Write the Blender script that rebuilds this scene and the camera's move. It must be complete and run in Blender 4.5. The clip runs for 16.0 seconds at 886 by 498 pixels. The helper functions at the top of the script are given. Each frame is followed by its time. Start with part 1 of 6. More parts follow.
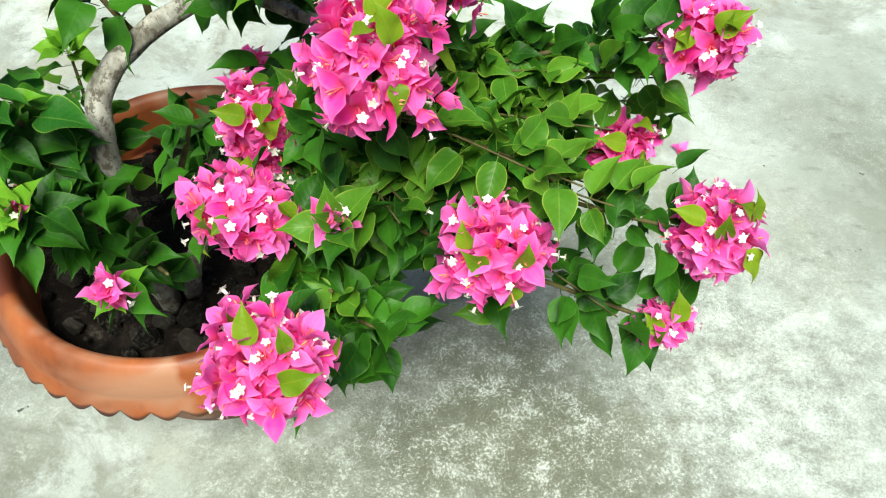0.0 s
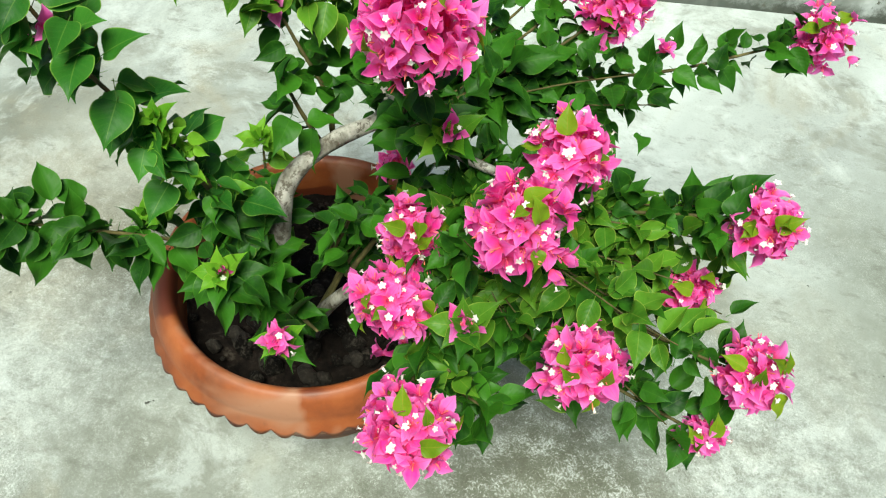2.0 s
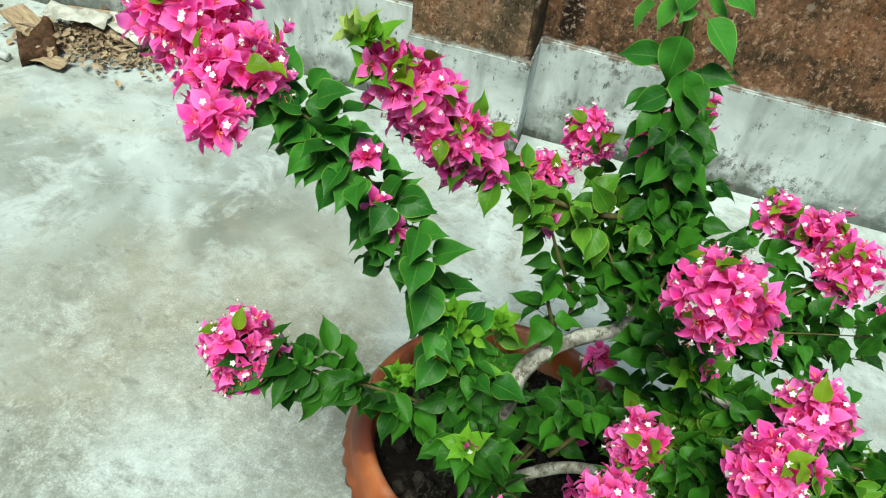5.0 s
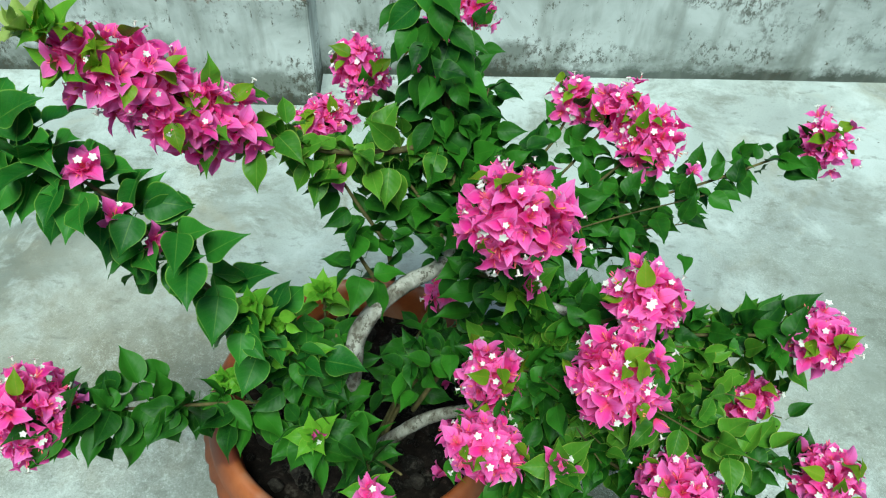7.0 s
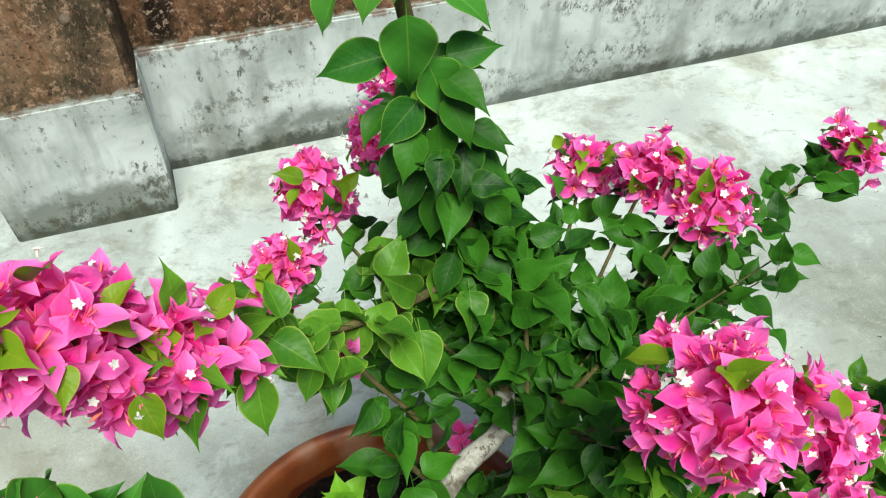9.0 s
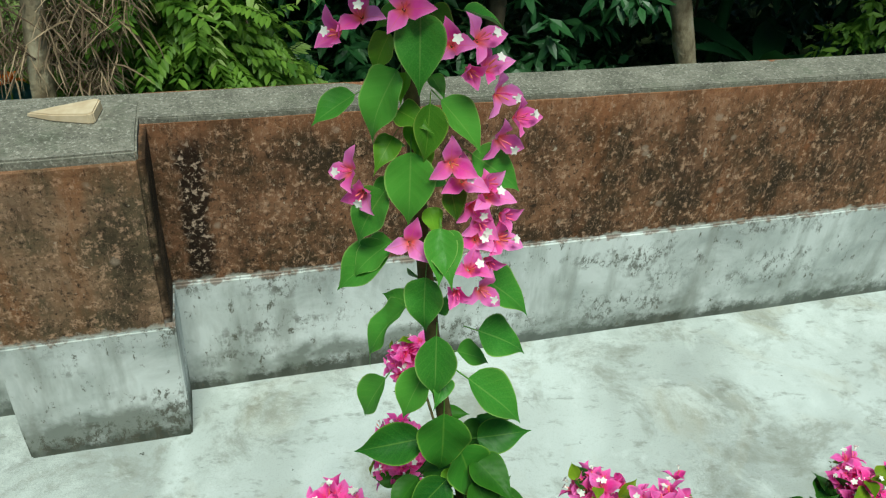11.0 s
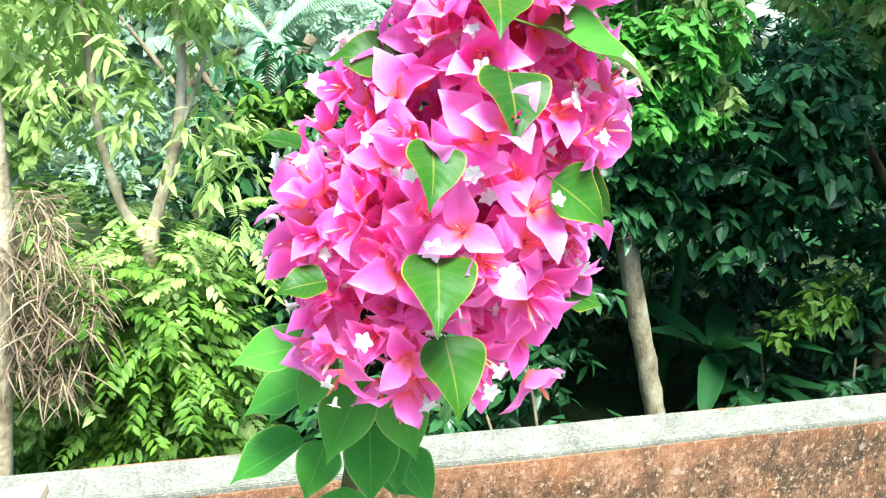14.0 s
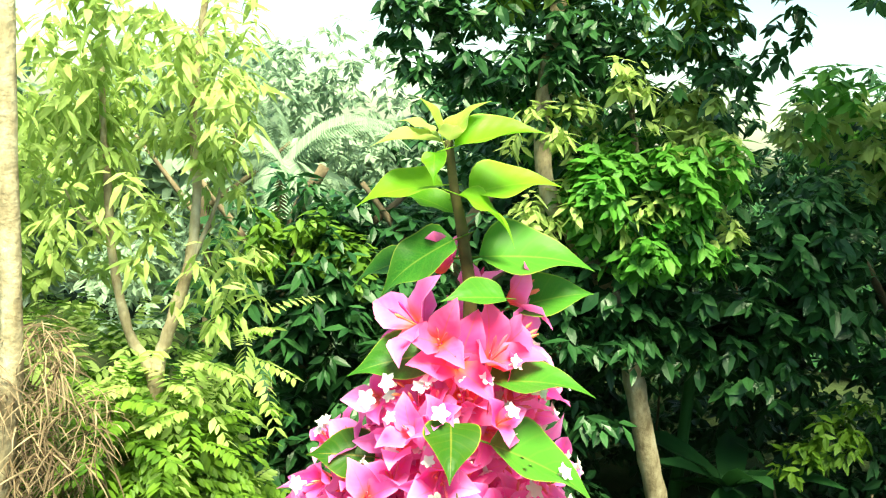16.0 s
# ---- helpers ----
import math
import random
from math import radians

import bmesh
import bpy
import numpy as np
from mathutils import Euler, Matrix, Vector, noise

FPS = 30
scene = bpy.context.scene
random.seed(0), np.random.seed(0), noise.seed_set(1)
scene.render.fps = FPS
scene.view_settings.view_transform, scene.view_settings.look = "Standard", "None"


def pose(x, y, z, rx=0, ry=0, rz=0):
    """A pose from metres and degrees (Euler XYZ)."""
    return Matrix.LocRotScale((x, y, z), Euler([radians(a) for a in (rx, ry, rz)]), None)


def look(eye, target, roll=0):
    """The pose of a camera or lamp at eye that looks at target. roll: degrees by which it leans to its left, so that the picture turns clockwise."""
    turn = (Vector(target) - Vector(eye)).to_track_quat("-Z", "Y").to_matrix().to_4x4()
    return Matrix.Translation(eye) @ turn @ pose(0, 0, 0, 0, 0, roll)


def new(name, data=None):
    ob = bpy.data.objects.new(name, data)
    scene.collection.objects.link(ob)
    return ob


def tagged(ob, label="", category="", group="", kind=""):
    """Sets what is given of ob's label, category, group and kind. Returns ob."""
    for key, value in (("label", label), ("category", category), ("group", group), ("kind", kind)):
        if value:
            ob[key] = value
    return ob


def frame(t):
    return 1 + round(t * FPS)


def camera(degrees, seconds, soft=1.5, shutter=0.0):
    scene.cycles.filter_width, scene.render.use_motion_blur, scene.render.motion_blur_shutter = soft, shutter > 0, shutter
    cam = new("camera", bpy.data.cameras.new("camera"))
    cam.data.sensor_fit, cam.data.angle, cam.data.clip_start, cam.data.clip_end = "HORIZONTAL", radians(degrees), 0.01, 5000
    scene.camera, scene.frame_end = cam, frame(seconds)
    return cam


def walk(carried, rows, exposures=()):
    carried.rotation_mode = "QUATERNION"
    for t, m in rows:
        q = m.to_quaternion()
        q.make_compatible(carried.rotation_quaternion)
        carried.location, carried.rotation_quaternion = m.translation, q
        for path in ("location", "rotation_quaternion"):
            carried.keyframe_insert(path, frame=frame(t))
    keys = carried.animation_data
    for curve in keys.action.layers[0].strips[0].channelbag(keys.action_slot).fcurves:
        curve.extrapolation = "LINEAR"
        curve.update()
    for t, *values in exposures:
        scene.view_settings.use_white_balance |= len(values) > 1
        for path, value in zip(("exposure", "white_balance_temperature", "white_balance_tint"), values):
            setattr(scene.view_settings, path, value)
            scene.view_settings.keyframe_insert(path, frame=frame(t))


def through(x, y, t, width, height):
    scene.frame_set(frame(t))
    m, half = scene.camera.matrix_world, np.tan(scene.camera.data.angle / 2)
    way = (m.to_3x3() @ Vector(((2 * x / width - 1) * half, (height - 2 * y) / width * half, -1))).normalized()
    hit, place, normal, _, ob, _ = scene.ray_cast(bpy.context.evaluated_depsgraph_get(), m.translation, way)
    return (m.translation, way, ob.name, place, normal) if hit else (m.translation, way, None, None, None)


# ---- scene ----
cam = camera(58.0, 16.0, 1.2)
PATH = [
    (0, (0.343, 0.317, 1.321), (0.146, 1.486, -0.29), -1.6),
    (0.5, (0.409, 0.34, 1.323), (0.255, 1.512, -0.29), -3.3),
    (1, (0.41, 0.347, 1.394), (0.248, 1.578, -0.174), -2.7),
    (1.5, (0.338, 0.292, 1.517), (0.089, 1.499, -0.058), 0.1),
    (2, (0.265, 0.231, 1.585), (-0.039, 1.417, 0.003), 3.2),
    (2.5, (0.191, 0.194, 1.615), (-0.177, 1.357, 0.029), 5.2),
    (3, (0.093, 0.154, 1.643), (-0.379, 1.33, 0.095), 5.9),
    (3.5, (0.048, 0.132, 1.662), (-0.451, 1.352, 0.158), 6.9),
    (4, (-0.002, 0.116, 1.718), (-0.514, 1.393, 0.267), 8.2),
    (4.2, (-0.015, 0.116, 1.75), (-0.535, 1.421, 0.327), 8.9),
    (6.3, (0.011, 0.181, 1.779), (-0.438, 1.531, 0.374), 2.9),
    (6.5, (0.041, 0.203, 1.772), (-0.323, 1.529, 0.32), 1.7),
    (7, (0.064, 0.261, 1.726), (-0.128, 1.557, 0.215), 1.9),
    (7.5, (0.009, 0.309, 1.636), (-0.192, 1.539, 0.071), -1.6),
    (8, (-0.079, 0.417, 1.562), (-0.196, 1.556, -0.078), -6.4),
    (8.5, (-0.133, 0.484, 1.562), (-0.119, 1.658, -0.057), -5.8),
    (8.7, (-0.164, 0.545, 1.578), (0.0, 1.765, 0.002), -1.2),
    (9, (-0.208, 0.602, 1.586), (0.016, 1.936, 0.113), 1.1),
    (9.1, (-0.219, 0.611, 1.592), (0.026, 1.966, 0.141), 1.9),
    (9.5, (-0.235, 0.64, 1.63), (0.017, 2.063, 0.248), 4.9),
    (10, (-0.232, 0.668, 1.683), (0.0, 2.159, 0.37), 5.0),
    (10.2, (-0.227, 0.675, 1.706), (0.007, 2.191, 0.422), 5.1),
    (12.3, (-0.231, 0.734, 1.909), (-0.016, 2.458, 0.919), 3.7),
    (12.5, (-0.233, 0.735, 1.927), (-0.014, 2.473, 0.961), 3.8),
    (13, (-0.256, 0.778, 1.968), (0.068, 2.576, 1.156), 4.4),
    (13.5, (-0.235, 0.804, 2.007), (0.106, 2.656, 1.333), 4.2),
    (14, (-0.21, 0.812, 2.06), (0.087, 2.699, 1.467), 4.8),
    (14.5, (-0.208, 0.794, 2.103), (0.07, 2.698, 1.556), 4.6),
    (15, (-0.203, 0.779, 2.138), (0.088, 2.679, 1.584), 4.8),
    (15.5, (-0.204, 0.766, 2.192), (0.08, 2.692, 1.734), 5.0),
    (16, (-0.204, 0.782, 2.215), (0.058, 2.739, 1.894), 5.2),
]
walk(cam, [(t, look(eye, target, roll)) for t, eye, target, roll in PATH], exposures=[(0, 0.97, 6400, -5), (0.5, 0.79, 6400, -9), (1, 0.75, 6400, -6), (2, 0.74, 6450, -7), (4, 0.73, 6450, -10), (6.5, 0.39, 5600, -14), (7, 0.44, 5600, -16), (8, 0.95, 6650, -14), (8.5, 1.03, 6400, -5), (9, 0.70, 6300, -3), (9.5, 0.31, 5800, -9), (10, 0.17, 5700, -10), (12.5, 1.50, 6800, -13), (13.5, 2.57, 5550, -10), (14.5, 2.14, 6150, -2), (16, 2.28, 8000, -19)])

# ---- world and light ----
SUN_ELEV, SUN_FROM = 66.0, 172.0   # degrees; compass bearing that the sun stands at, y is north
world = bpy.data.worlds.new("sky")
scene.world = world
world.use_nodes = True
wt = world.node_tree
sky = wt.nodes.new("ShaderNodeTexSky")
sky.sky_type = "NISHITA"
sky.sun_disc = False
sky.sun_elevation = radians(SUN_ELEV)
sky.sun_rotation = radians(SUN_FROM)
sky.dust_density = 1.0
wt.links.new(sky.outputs[0], wt.nodes["Background"].inputs[0])
wt.nodes["Background"].inputs[1].default_value = 0.070
sun = new("sun", bpy.data.lights.new("sun", "SUN"))
sun.data.energy, sun.data.angle, sun.data.color = 4.0, radians(26), (1.0, 0.95, 0.86)
_az = radians(SUN_FROM)
_from = Vector((math.sin(_az) * math.cos(radians(SUN_ELEV)), math.cos(_az) * math.cos(radians(SUN_ELEV)), math.sin(radians(SUN_ELEV))))
sun.matrix_world = look(_from * 30, (0, 0, 0))


# ---- materials ----
class Mat:
    """A node material with short calls for noise, ramps and mixing."""

    def __init__(self, name, rough=0.6, metal=0.0):
        self.m = bpy.data.materials.new(name)
        self.m.use_nodes = True
        self.t = self.m.node_tree
        self.b = self.t.nodes["Principled BSDF"]
        self.b.inputs["Roughness"].default_value = rough
        self.b.inputs["Metallic"].default_value = metal
        self.b.inputs["Specular IOR Level"].default_value = 0.5 if rough < 0.6 else 0.1   # dry matt surfaces hardly gleam
        self.co = self.t.nodes.new("ShaderNodeTexCoord")

    def n(self, kind, **kw):
        node = self.t.nodes.new(kind)
        for k, v in kw.items():
            node.inputs[k].default_value = v
        return node

    def link(self, a, b):
        self.t.links.new(a, b)

    def noise(self, scale, detail=4.0, rough=0.55, src="Object", dist=0.0, stretch=None):
        nd = self.n("ShaderNodeTexNoise", Scale=scale, Detail=detail, Roughness=rough, Distortion=dist)
        if stretch:
            mp = self.n("ShaderNodeMapping", Scale=stretch)
            self.link(self.co.outputs[src], mp.inputs[0])
            self.link(mp.outputs[0], nd.inputs["Vector"])
        else:
            self.link(self.co.outputs[src], nd.inputs["Vector"])
        return nd.outputs[0]

    def ramp(self, val, *stops):
        r = self.t.nodes.new("ShaderNodeValToRGB")
        e = r.color_ramp.elements
        while len(e) < len(stops):
            e.new(0.5)
        for el, (p, c) in zip(e, stops):
            el.position = p
            el.color = (*c, 1) if len(c) == 3 else c
        self.link(val, r.inputs[0])
        return r.outputs[0]

    def grey(self, val, lo, hi):
        r = self.n("ShaderNodeMapRange")
        r.inputs[1].default_value, r.inputs[2].default_value = lo, hi
        self.link(val, r.inputs[0])
        return r.outputs[0]

    def mix(self, fac, a, b, mode="MIX"):
        mx = self.t.nodes.new("ShaderNodeMix")
        mx.data_type, mx.blend_type = "RGBA", mode
        for sock, v in ((mx.inputs[0], fac), (mx.inputs[6], a), (mx.inputs[7], b)):
            if isinstance(v, (int, float)):
                sock.default_value = v
            elif isinstance(v, tuple):
                sock.default_value = (*v, 1)
            else:
                self.link(v, sock)
        return mx.outputs[2]

    def math(self, op, a, b=0.0):
        nd = self.t.nodes.new("ShaderNodeMath")
        nd.operation = op
        for sock, v in ((nd.inputs[0], a), (nd.inputs[1], b)):
            if isinstance(v, (int, float)):
                sock.default_value = v
            else:
                self.link(v, sock)
        return nd.outputs[0]

    def colour(self, c):
        if isinstance(c, tuple):
            self.b.inputs["Base Color"].default_value = (*c, 1)
        else:
            self.link(c, self.b.inputs["Base Color"])
        return self

    def bump(self, val, strength=0.3, dist=0.005):
        bp = self.n("ShaderNodeBump", Strength=strength, Distance=dist)
        self.link(val, bp.inputs["Height"])
        self.link(bp.outputs[0], self.b.inputs["Normal"])
        return self

    def rand(self):
        """A number of its own for each object and each island."""
        a = self.t.nodes.new("ShaderNodeObjectInfo").outputs["Random"]
        g = self.t.nodes.new("ShaderNodeNewGeometry").outputs["Random Per Island"]
        return self.math("FRACT", self.math("ADD", a, g))

    def thin(self, colour, weight):
        """Light that passes through a leaf or petal."""
        out = self.t.nodes["Material Output"]
        tr = self.t.nodes.new("ShaderNodeBsdfTranslucent")
        if isinstance(colour, tuple):
            tr.inputs[0].default_value = (*colour, 1)
        else:
            self.link(colour, tr.inputs[0])
        mx = self.t.nodes.new("ShaderNodeMixShader")
        mx.inputs[0].default_value = weight
        self.link(self.b.outputs[0], mx.inputs[1])
        self.link(tr.outputs[0], mx.inputs[2])
        self.link(mx.outputs[0], out.inputs[0])
        return self


def leaf_material(name, dark, light, margin, rough=0.42, through=0.28, edge=0.92):
    m = Mat(name, rough)
    uv = m.t.nodes.new("ShaderNodeSeparateXYZ")
    m.link(m.co.outputs["UV"], uv.inputs[0])
    across = m.math("ABSOLUTE", m.math("SUBTRACT", m.math("MULTIPLY", uv.outputs[0], 2.0), 1.0))
    age = m.rand()
    body = m.mix(m.math("POWER", age, 1.2), dark, light)
    body = m.mix(m.grey(m.noise(55, 4, 0.6), 0.40, 0.72), body, m.mix(0.45, body, light), "MIX")
    body = m.mix(m.math("MULTIPLY", m.grey(m.noise(130, 4, 0.7), 0.56, 0.66), 0.25), body, dark)
    body = m.mix(m.math("MULTIPLY", m.math("MULTIPLY", across, across), 0.22), body, m.mix(0.12, light, margin))
    # side veins and midrib, a little paler
    vein = m.math("SINE", m.math("MULTIPLY", m.math("SUBTRACT", uv.outputs[1], m.math("MULTIPLY", across, 0.26)), 44.0))
    body = m.mix(m.math("MULTIPLY", m.grey(vein, 0.75, 1.0), 0.03), body, margin)
    body = m.mix(m.math("MULTIPLY", m.grey(across, 0.05, 0.012), 0.20), body, margin)
    body = m.mix(m.math("MULTIPLY", m.grey(across, edge, 0.98), 0.50), body, margin)
    # the blade bulges between the veins, over fine pitting
    m.colour(body).bump(m.math("ADD", vein, m.math("MULTIPLY", m.noise(160, 3), 1.2)), 0.10, 0.0008)
    m.b.inputs["Specular IOR Level"].default_value = 0.15
    return m.thin(body, through).m


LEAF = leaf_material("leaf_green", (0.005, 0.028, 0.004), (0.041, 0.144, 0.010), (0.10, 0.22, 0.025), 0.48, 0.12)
LEAF_YOUNG = leaf_material("leaf_young_green", (0.075, 0.230, 0.0140), (0.185, 0.400, 0.028), (0.42, 0.528, 0.0792), 0.42, 0.36)
LEAF_BRIGHT = leaf_material("leaf_bright_green", (0.034, 0.125, 0.010), (0.115, 0.265, 0.021), (0.42, 0.51, 0.088), 0.40, 0.28, 0.90)
LEAF_BRACT = leaf_material("leaf_in_flowers", (0.0836, 0.176, 0.0088), (0.194, 0.308, 0.0158), (0.572, 0.317, 0.0616), 0.42, 0.30)
LEAF_STEM = leaf_material("leaf_stem_green", (0.042, 0.175, 0.022), (0.118, 0.35, 0.042), (0.42, 0.56, 0.16), 0.40, 0.28)
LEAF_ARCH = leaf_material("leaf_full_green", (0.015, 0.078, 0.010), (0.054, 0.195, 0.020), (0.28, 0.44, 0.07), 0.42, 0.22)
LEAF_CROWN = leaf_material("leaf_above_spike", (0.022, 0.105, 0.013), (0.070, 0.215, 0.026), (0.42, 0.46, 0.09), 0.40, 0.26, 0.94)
# spike leaves face up to the sun, so their colour is dimmed to offset it
LEAF_PLUME = leaf_material("leaf_spike_dimmed", (0.0120, 0.053, 0.0056), (0.033, 0.112, 0.0090), (0.546, 0.405, 0.0704), 0.40, 0.25, 0.95)
LEAF_TIP = leaf_material("leaf_shoot_tip", (0.264, 0.387, 0.0528), (0.405, 0.493, 0.141), (0.546, 0.546, 0.211), 0.45, 0.40)


def bract_material(name, deep, pale, lip, base):
    m = Mat(name, 0.52)
    uv = m.t.nodes.new("ShaderNodeSeparateXYZ")
    m.link(m.co.outputs["UV"], uv.inputs[0])
    across = m.math("ABSOLUTE", m.math("SUBTRACT", m.math("MULTIPLY", uv.outputs[0], 2.0), 1.0))
    c = m.mix(m.rand(), deep, pale)
    c = m.mix(m.math("MULTIPLY", m.grey(uv.outputs[1], 0.5, 1.0), 0.26), c, lip)
    c = m.mix(m.math("MULTIPLY", m.grey(across, 0.60, 1.0), 0.30), c, lip)
    c = m.mix(m.grey(uv.outputs[1], 0.36, 0.02), c, base)
    c = m.mix(m.math("MULTIPLY", m.grey(across, 0.07, 0.01), 0.40), c, base)
    vein = m.math("SINE", m.math("MULTIPLY", m.math("SUBTRACT", uv.outputs[1], m.math("MULTIPLY", across, 0.3)), 40.0))
    c = m.mix(m.math("MULTIPLY", m.grey(vein, 0.6, 1.0), 0.05), c, (0.774, 0.088, 0.317))
    m.colour(c).bump(m.math("ADD", vein, m.noise(120, 3)), 0.10, 0.0008)
    m.b.inputs["Specular IOR Level"].default_value = 0.25
    return m.thin(c, 0.46).m


BRACT = bract_material("bract_magenta", (0.92, 0.030, 0.38), (0.98, 0.20, 0.66), (0.99, 0.44, 0.83), (0.80, 0.06, 0.16))
BRACT_SPIKE = bract_material("bract_rose_pink", (0.93, 0.065, 0.45), (0.97, 0.27, 0.72), (0.98, 0.50, 0.86), (0.92, 0.18, 0.11))
BRACT_YOUNG = bract_material("bract_coral_young", (0.93, 0.060, 0.30), (0.95, 0.14, 0.42), (0.97, 0.32, 0.62), (0.90, 0.16, 0.06))
FLORET = Mat("floret_white", 0.6).colour((0.86, 0.84, 0.76)).thin((0.8, 0.8, 0.7), 0.2).m
_m = Mat("floret_tube_pink", 0.6)
TUBE = _m.colour(_m.mix(_m.rand(), (0.78, 0.05, 0.30), (0.80, 0.26, 0.12))).m
_m = Mat("bark_grey", 0.9)
_c = _m.ramp(_m.noise(28, 6, 0.65, stretch=(1, 1, 0.45)), (0.34, (0.085, 0.075, 0.058)), (0.47, (0.205, 0.192, 0.162)), (0.64, (0.43, 0.412, 0.37)))
_c = _m.mix(_m.math("MULTIPLY", _m.grey(_m.noise(130, 6, 0.72, stretch=(0.6, 0.6, 0.5)), 0.53, 0.58), 0.8), _c, (0.075, 0.062, 0.046))
BARK = _m.colour(_c).bump(_m.noise(70, 6, 0.7), 0.6, 0.004).m
_m = Mat("bark_brown_young", 0.75)
_c = _m.ramp(_m.noise(60, 5, 0.6), (0.3, (0.044, 0.044, 0.0176)), (0.7, (0.132, 0.11, 0.044)))
TWIG = _m.colour(_c).bump(_m.noise(120, 4), 0.4, 0.002).m

_m = Mat("terracotta", 0.52)
_c = _m.ramp(_m.noise(9, 6, 0.6), (0.32, (0.158, 0.037, 0.00968)), (0.5, (0.282, 0.0704, 0.0176)), (0.70, (0.37, 0.114, 0.0352)))
_c = _m.mix(_m.grey(_m.noise(5, 3, 0.5, dist=0.6), 0.54, 0.64), _c, (0.352, 0.167, 0.0968))
_c = _m.mix(_m.grey(_m.noise(4.3, 2, 0.4, stretch=(1, 1, 2)), 0.57, 0.59), _c, (0.15, 0.0317, 0.0106))
_c = _m.mix(_m.math("MULTIPLY", _m.grey(_m.noise(60, 5, 0.7), 0.6, 0.8), 0.5), _c, (0.141, 0.0528, 0.0264))
CLAY = _m.colour(_c).bump(_m.noise(45, 5, 0.6), 0.25, 0.003).m
_m = Mat("soil_dark", 0.95)
_c = _m.ramp(_m.noise(50, 6, 0.7), (0.35, (0.00352, 0.00264, 0.0022)), (0.58, (0.0123, 0.0088, 0.00704)), (0.76, (0.066, 0.0546, 0.044)))
SOIL = _m.colour(_c).bump(_m.noise(90, 6, 0.7), 0.9, 0.006).m

SHADED_SCUFF = (0.34, 0.90)
_m = Mat("soil_clod", 0.95)
_c = _m.mix(_m.math("POWER", _m.rand(), 2.0), (0.00528, 0.0044, 0.00352), (0.0528, 0.0449, 0.0378))
_c = _m.mix(_m.grey(_m.noise(2.5, 4, 0.7), 0.5, 0.75), _c, (0.088, 0.0748, 0.0616))
CLOD = _m.colour(_c).bump(_m.noise(4, 5, 0.7), 0.6, 0.1).m
_m = Mat("concrete_floor", 0.88)
_sep = _m.t.nodes.new("ShaderNodeSeparateXYZ")
_m.link(_m.co.outputs["Object"], _sep.inputs[0])
_big = _m.noise(0.85, 4, 0.55, dist=0.9)
_c = _m.ramp(_big, (0.36, (0.114, 0.123, 0.106)), (0.45, (0.229, 0.246, 0.224)), (0.53, (0.44, 0.475, 0.462)), (0.62, (0.273, 0.295, 0.273)))
_c = _m.mix(_m.math("MULTIPLY", _m.grey(_sep.outputs[1], 1.5, 1.95), 0.45), _c, (0.546, 0.585, 0.581))   # lighter along the wall
# darker on the near side, thinning raggedly towards the parapet
_near_tone = _m.grey(_m.math("ADD", _sep.outputs[1], _m.math("MULTIPLY", _m.math("SUBTRACT", _m.noise(1.6, 5, 0.6), 0.5), 2.2)), 1.75, 0.75)
_c = _m.mix(_m.math("MULTIPLY", _near_tone, 0.42), _c, (0.229, 0.229, 0.185))
_c = _m.mix(_m.math("MULTIPLY", _m.grey(_m.noise(3.4, 7, 0.72, dist=0.4), 0.51, 0.61), 0.60), _c, (0.194, 0.198, 0.167))
_c = _m.mix(_m.math("MULTIPLY", _m.grey(_m.noise(2.1, 4, 0.6, dist=1.4), 0.54, 0.70), 0.42), _c, (0.326, 0.29, 0.198))
_c = _m.mix(_m.math("MULTIPLY", _m.grey(_m.noise(4.6, 6, 0.7, dist=0.5), 0.53, 0.63), 0.50), _c, (0.546, 0.581, 0.572))
_worn = _m.math("MULTIPLY", _m.grey(_m.noise(1.7, 5, 0.65, dist=0.7), 0.47, 0.60), _m.math("ADD", 0.25, _m.math("MULTIPLY", _near_tone, 0.45)))


def floor_spot(x, y, r0, r1, ragged=0.55):
    """A ragged round patch of the floor, 1 at its middle."""
    d = _m.n("ShaderNodeVectorMath")
    d.operation = "DISTANCE"
    _m.link(_m.co.outputs["Object"], d.inputs[0])
    d.inputs[1].default_value = (x, y, 0.0)
    return _m.grey(_m.math("ADD", d.outputs["Value"], _m.math("MULTIPLY", _m.math("SUBTRACT", _m.noise(4.5, 7, 0.7), 0.5), ragged)), r1, r0)


for _x, _y, _r in ((0.95, 1.10, 0.55), (-0.85, 0.80, 0.36), (0.80, 1.65, 0.25)):   # lime wash left on the slab
    _c = _m.mix(_m.math("MULTIPLY", floor_spot(_x, _y, _r * 0.3, _r, 0.9), 0.40), _c, (0.581, 0.616, 0.607))
for _x, _y, _r in ((-0.95, 1.35, 0.50), (-1.3, 1.0, 0.5)):   # dried mud
    _c = _m.mix(_m.math("MULTIPLY", floor_spot(_x, _y, _r * 0.2, _r, 0.9), 0.42), _c, (0.29, 0.255, 0.185))
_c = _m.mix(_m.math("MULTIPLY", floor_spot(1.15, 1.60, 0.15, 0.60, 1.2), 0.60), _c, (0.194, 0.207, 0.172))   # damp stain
_shaded_scuff = _m.math("MAXIMUM", floor_spot(SHADED_SCUFF[0], SHADED_SCUFF[1], 0.12, 0.42), _m.math("MULTIPLY", floor_spot(0.02, 0.74, 0.05, 0.26), 0.7))   # the bush's shade painted on the scuffed floor in front of the pot
_c = _m.mix(_m.math("MULTIPLY", _shaded_scuff, 0.82), _c, (0.132, 0.136, 0.0968))
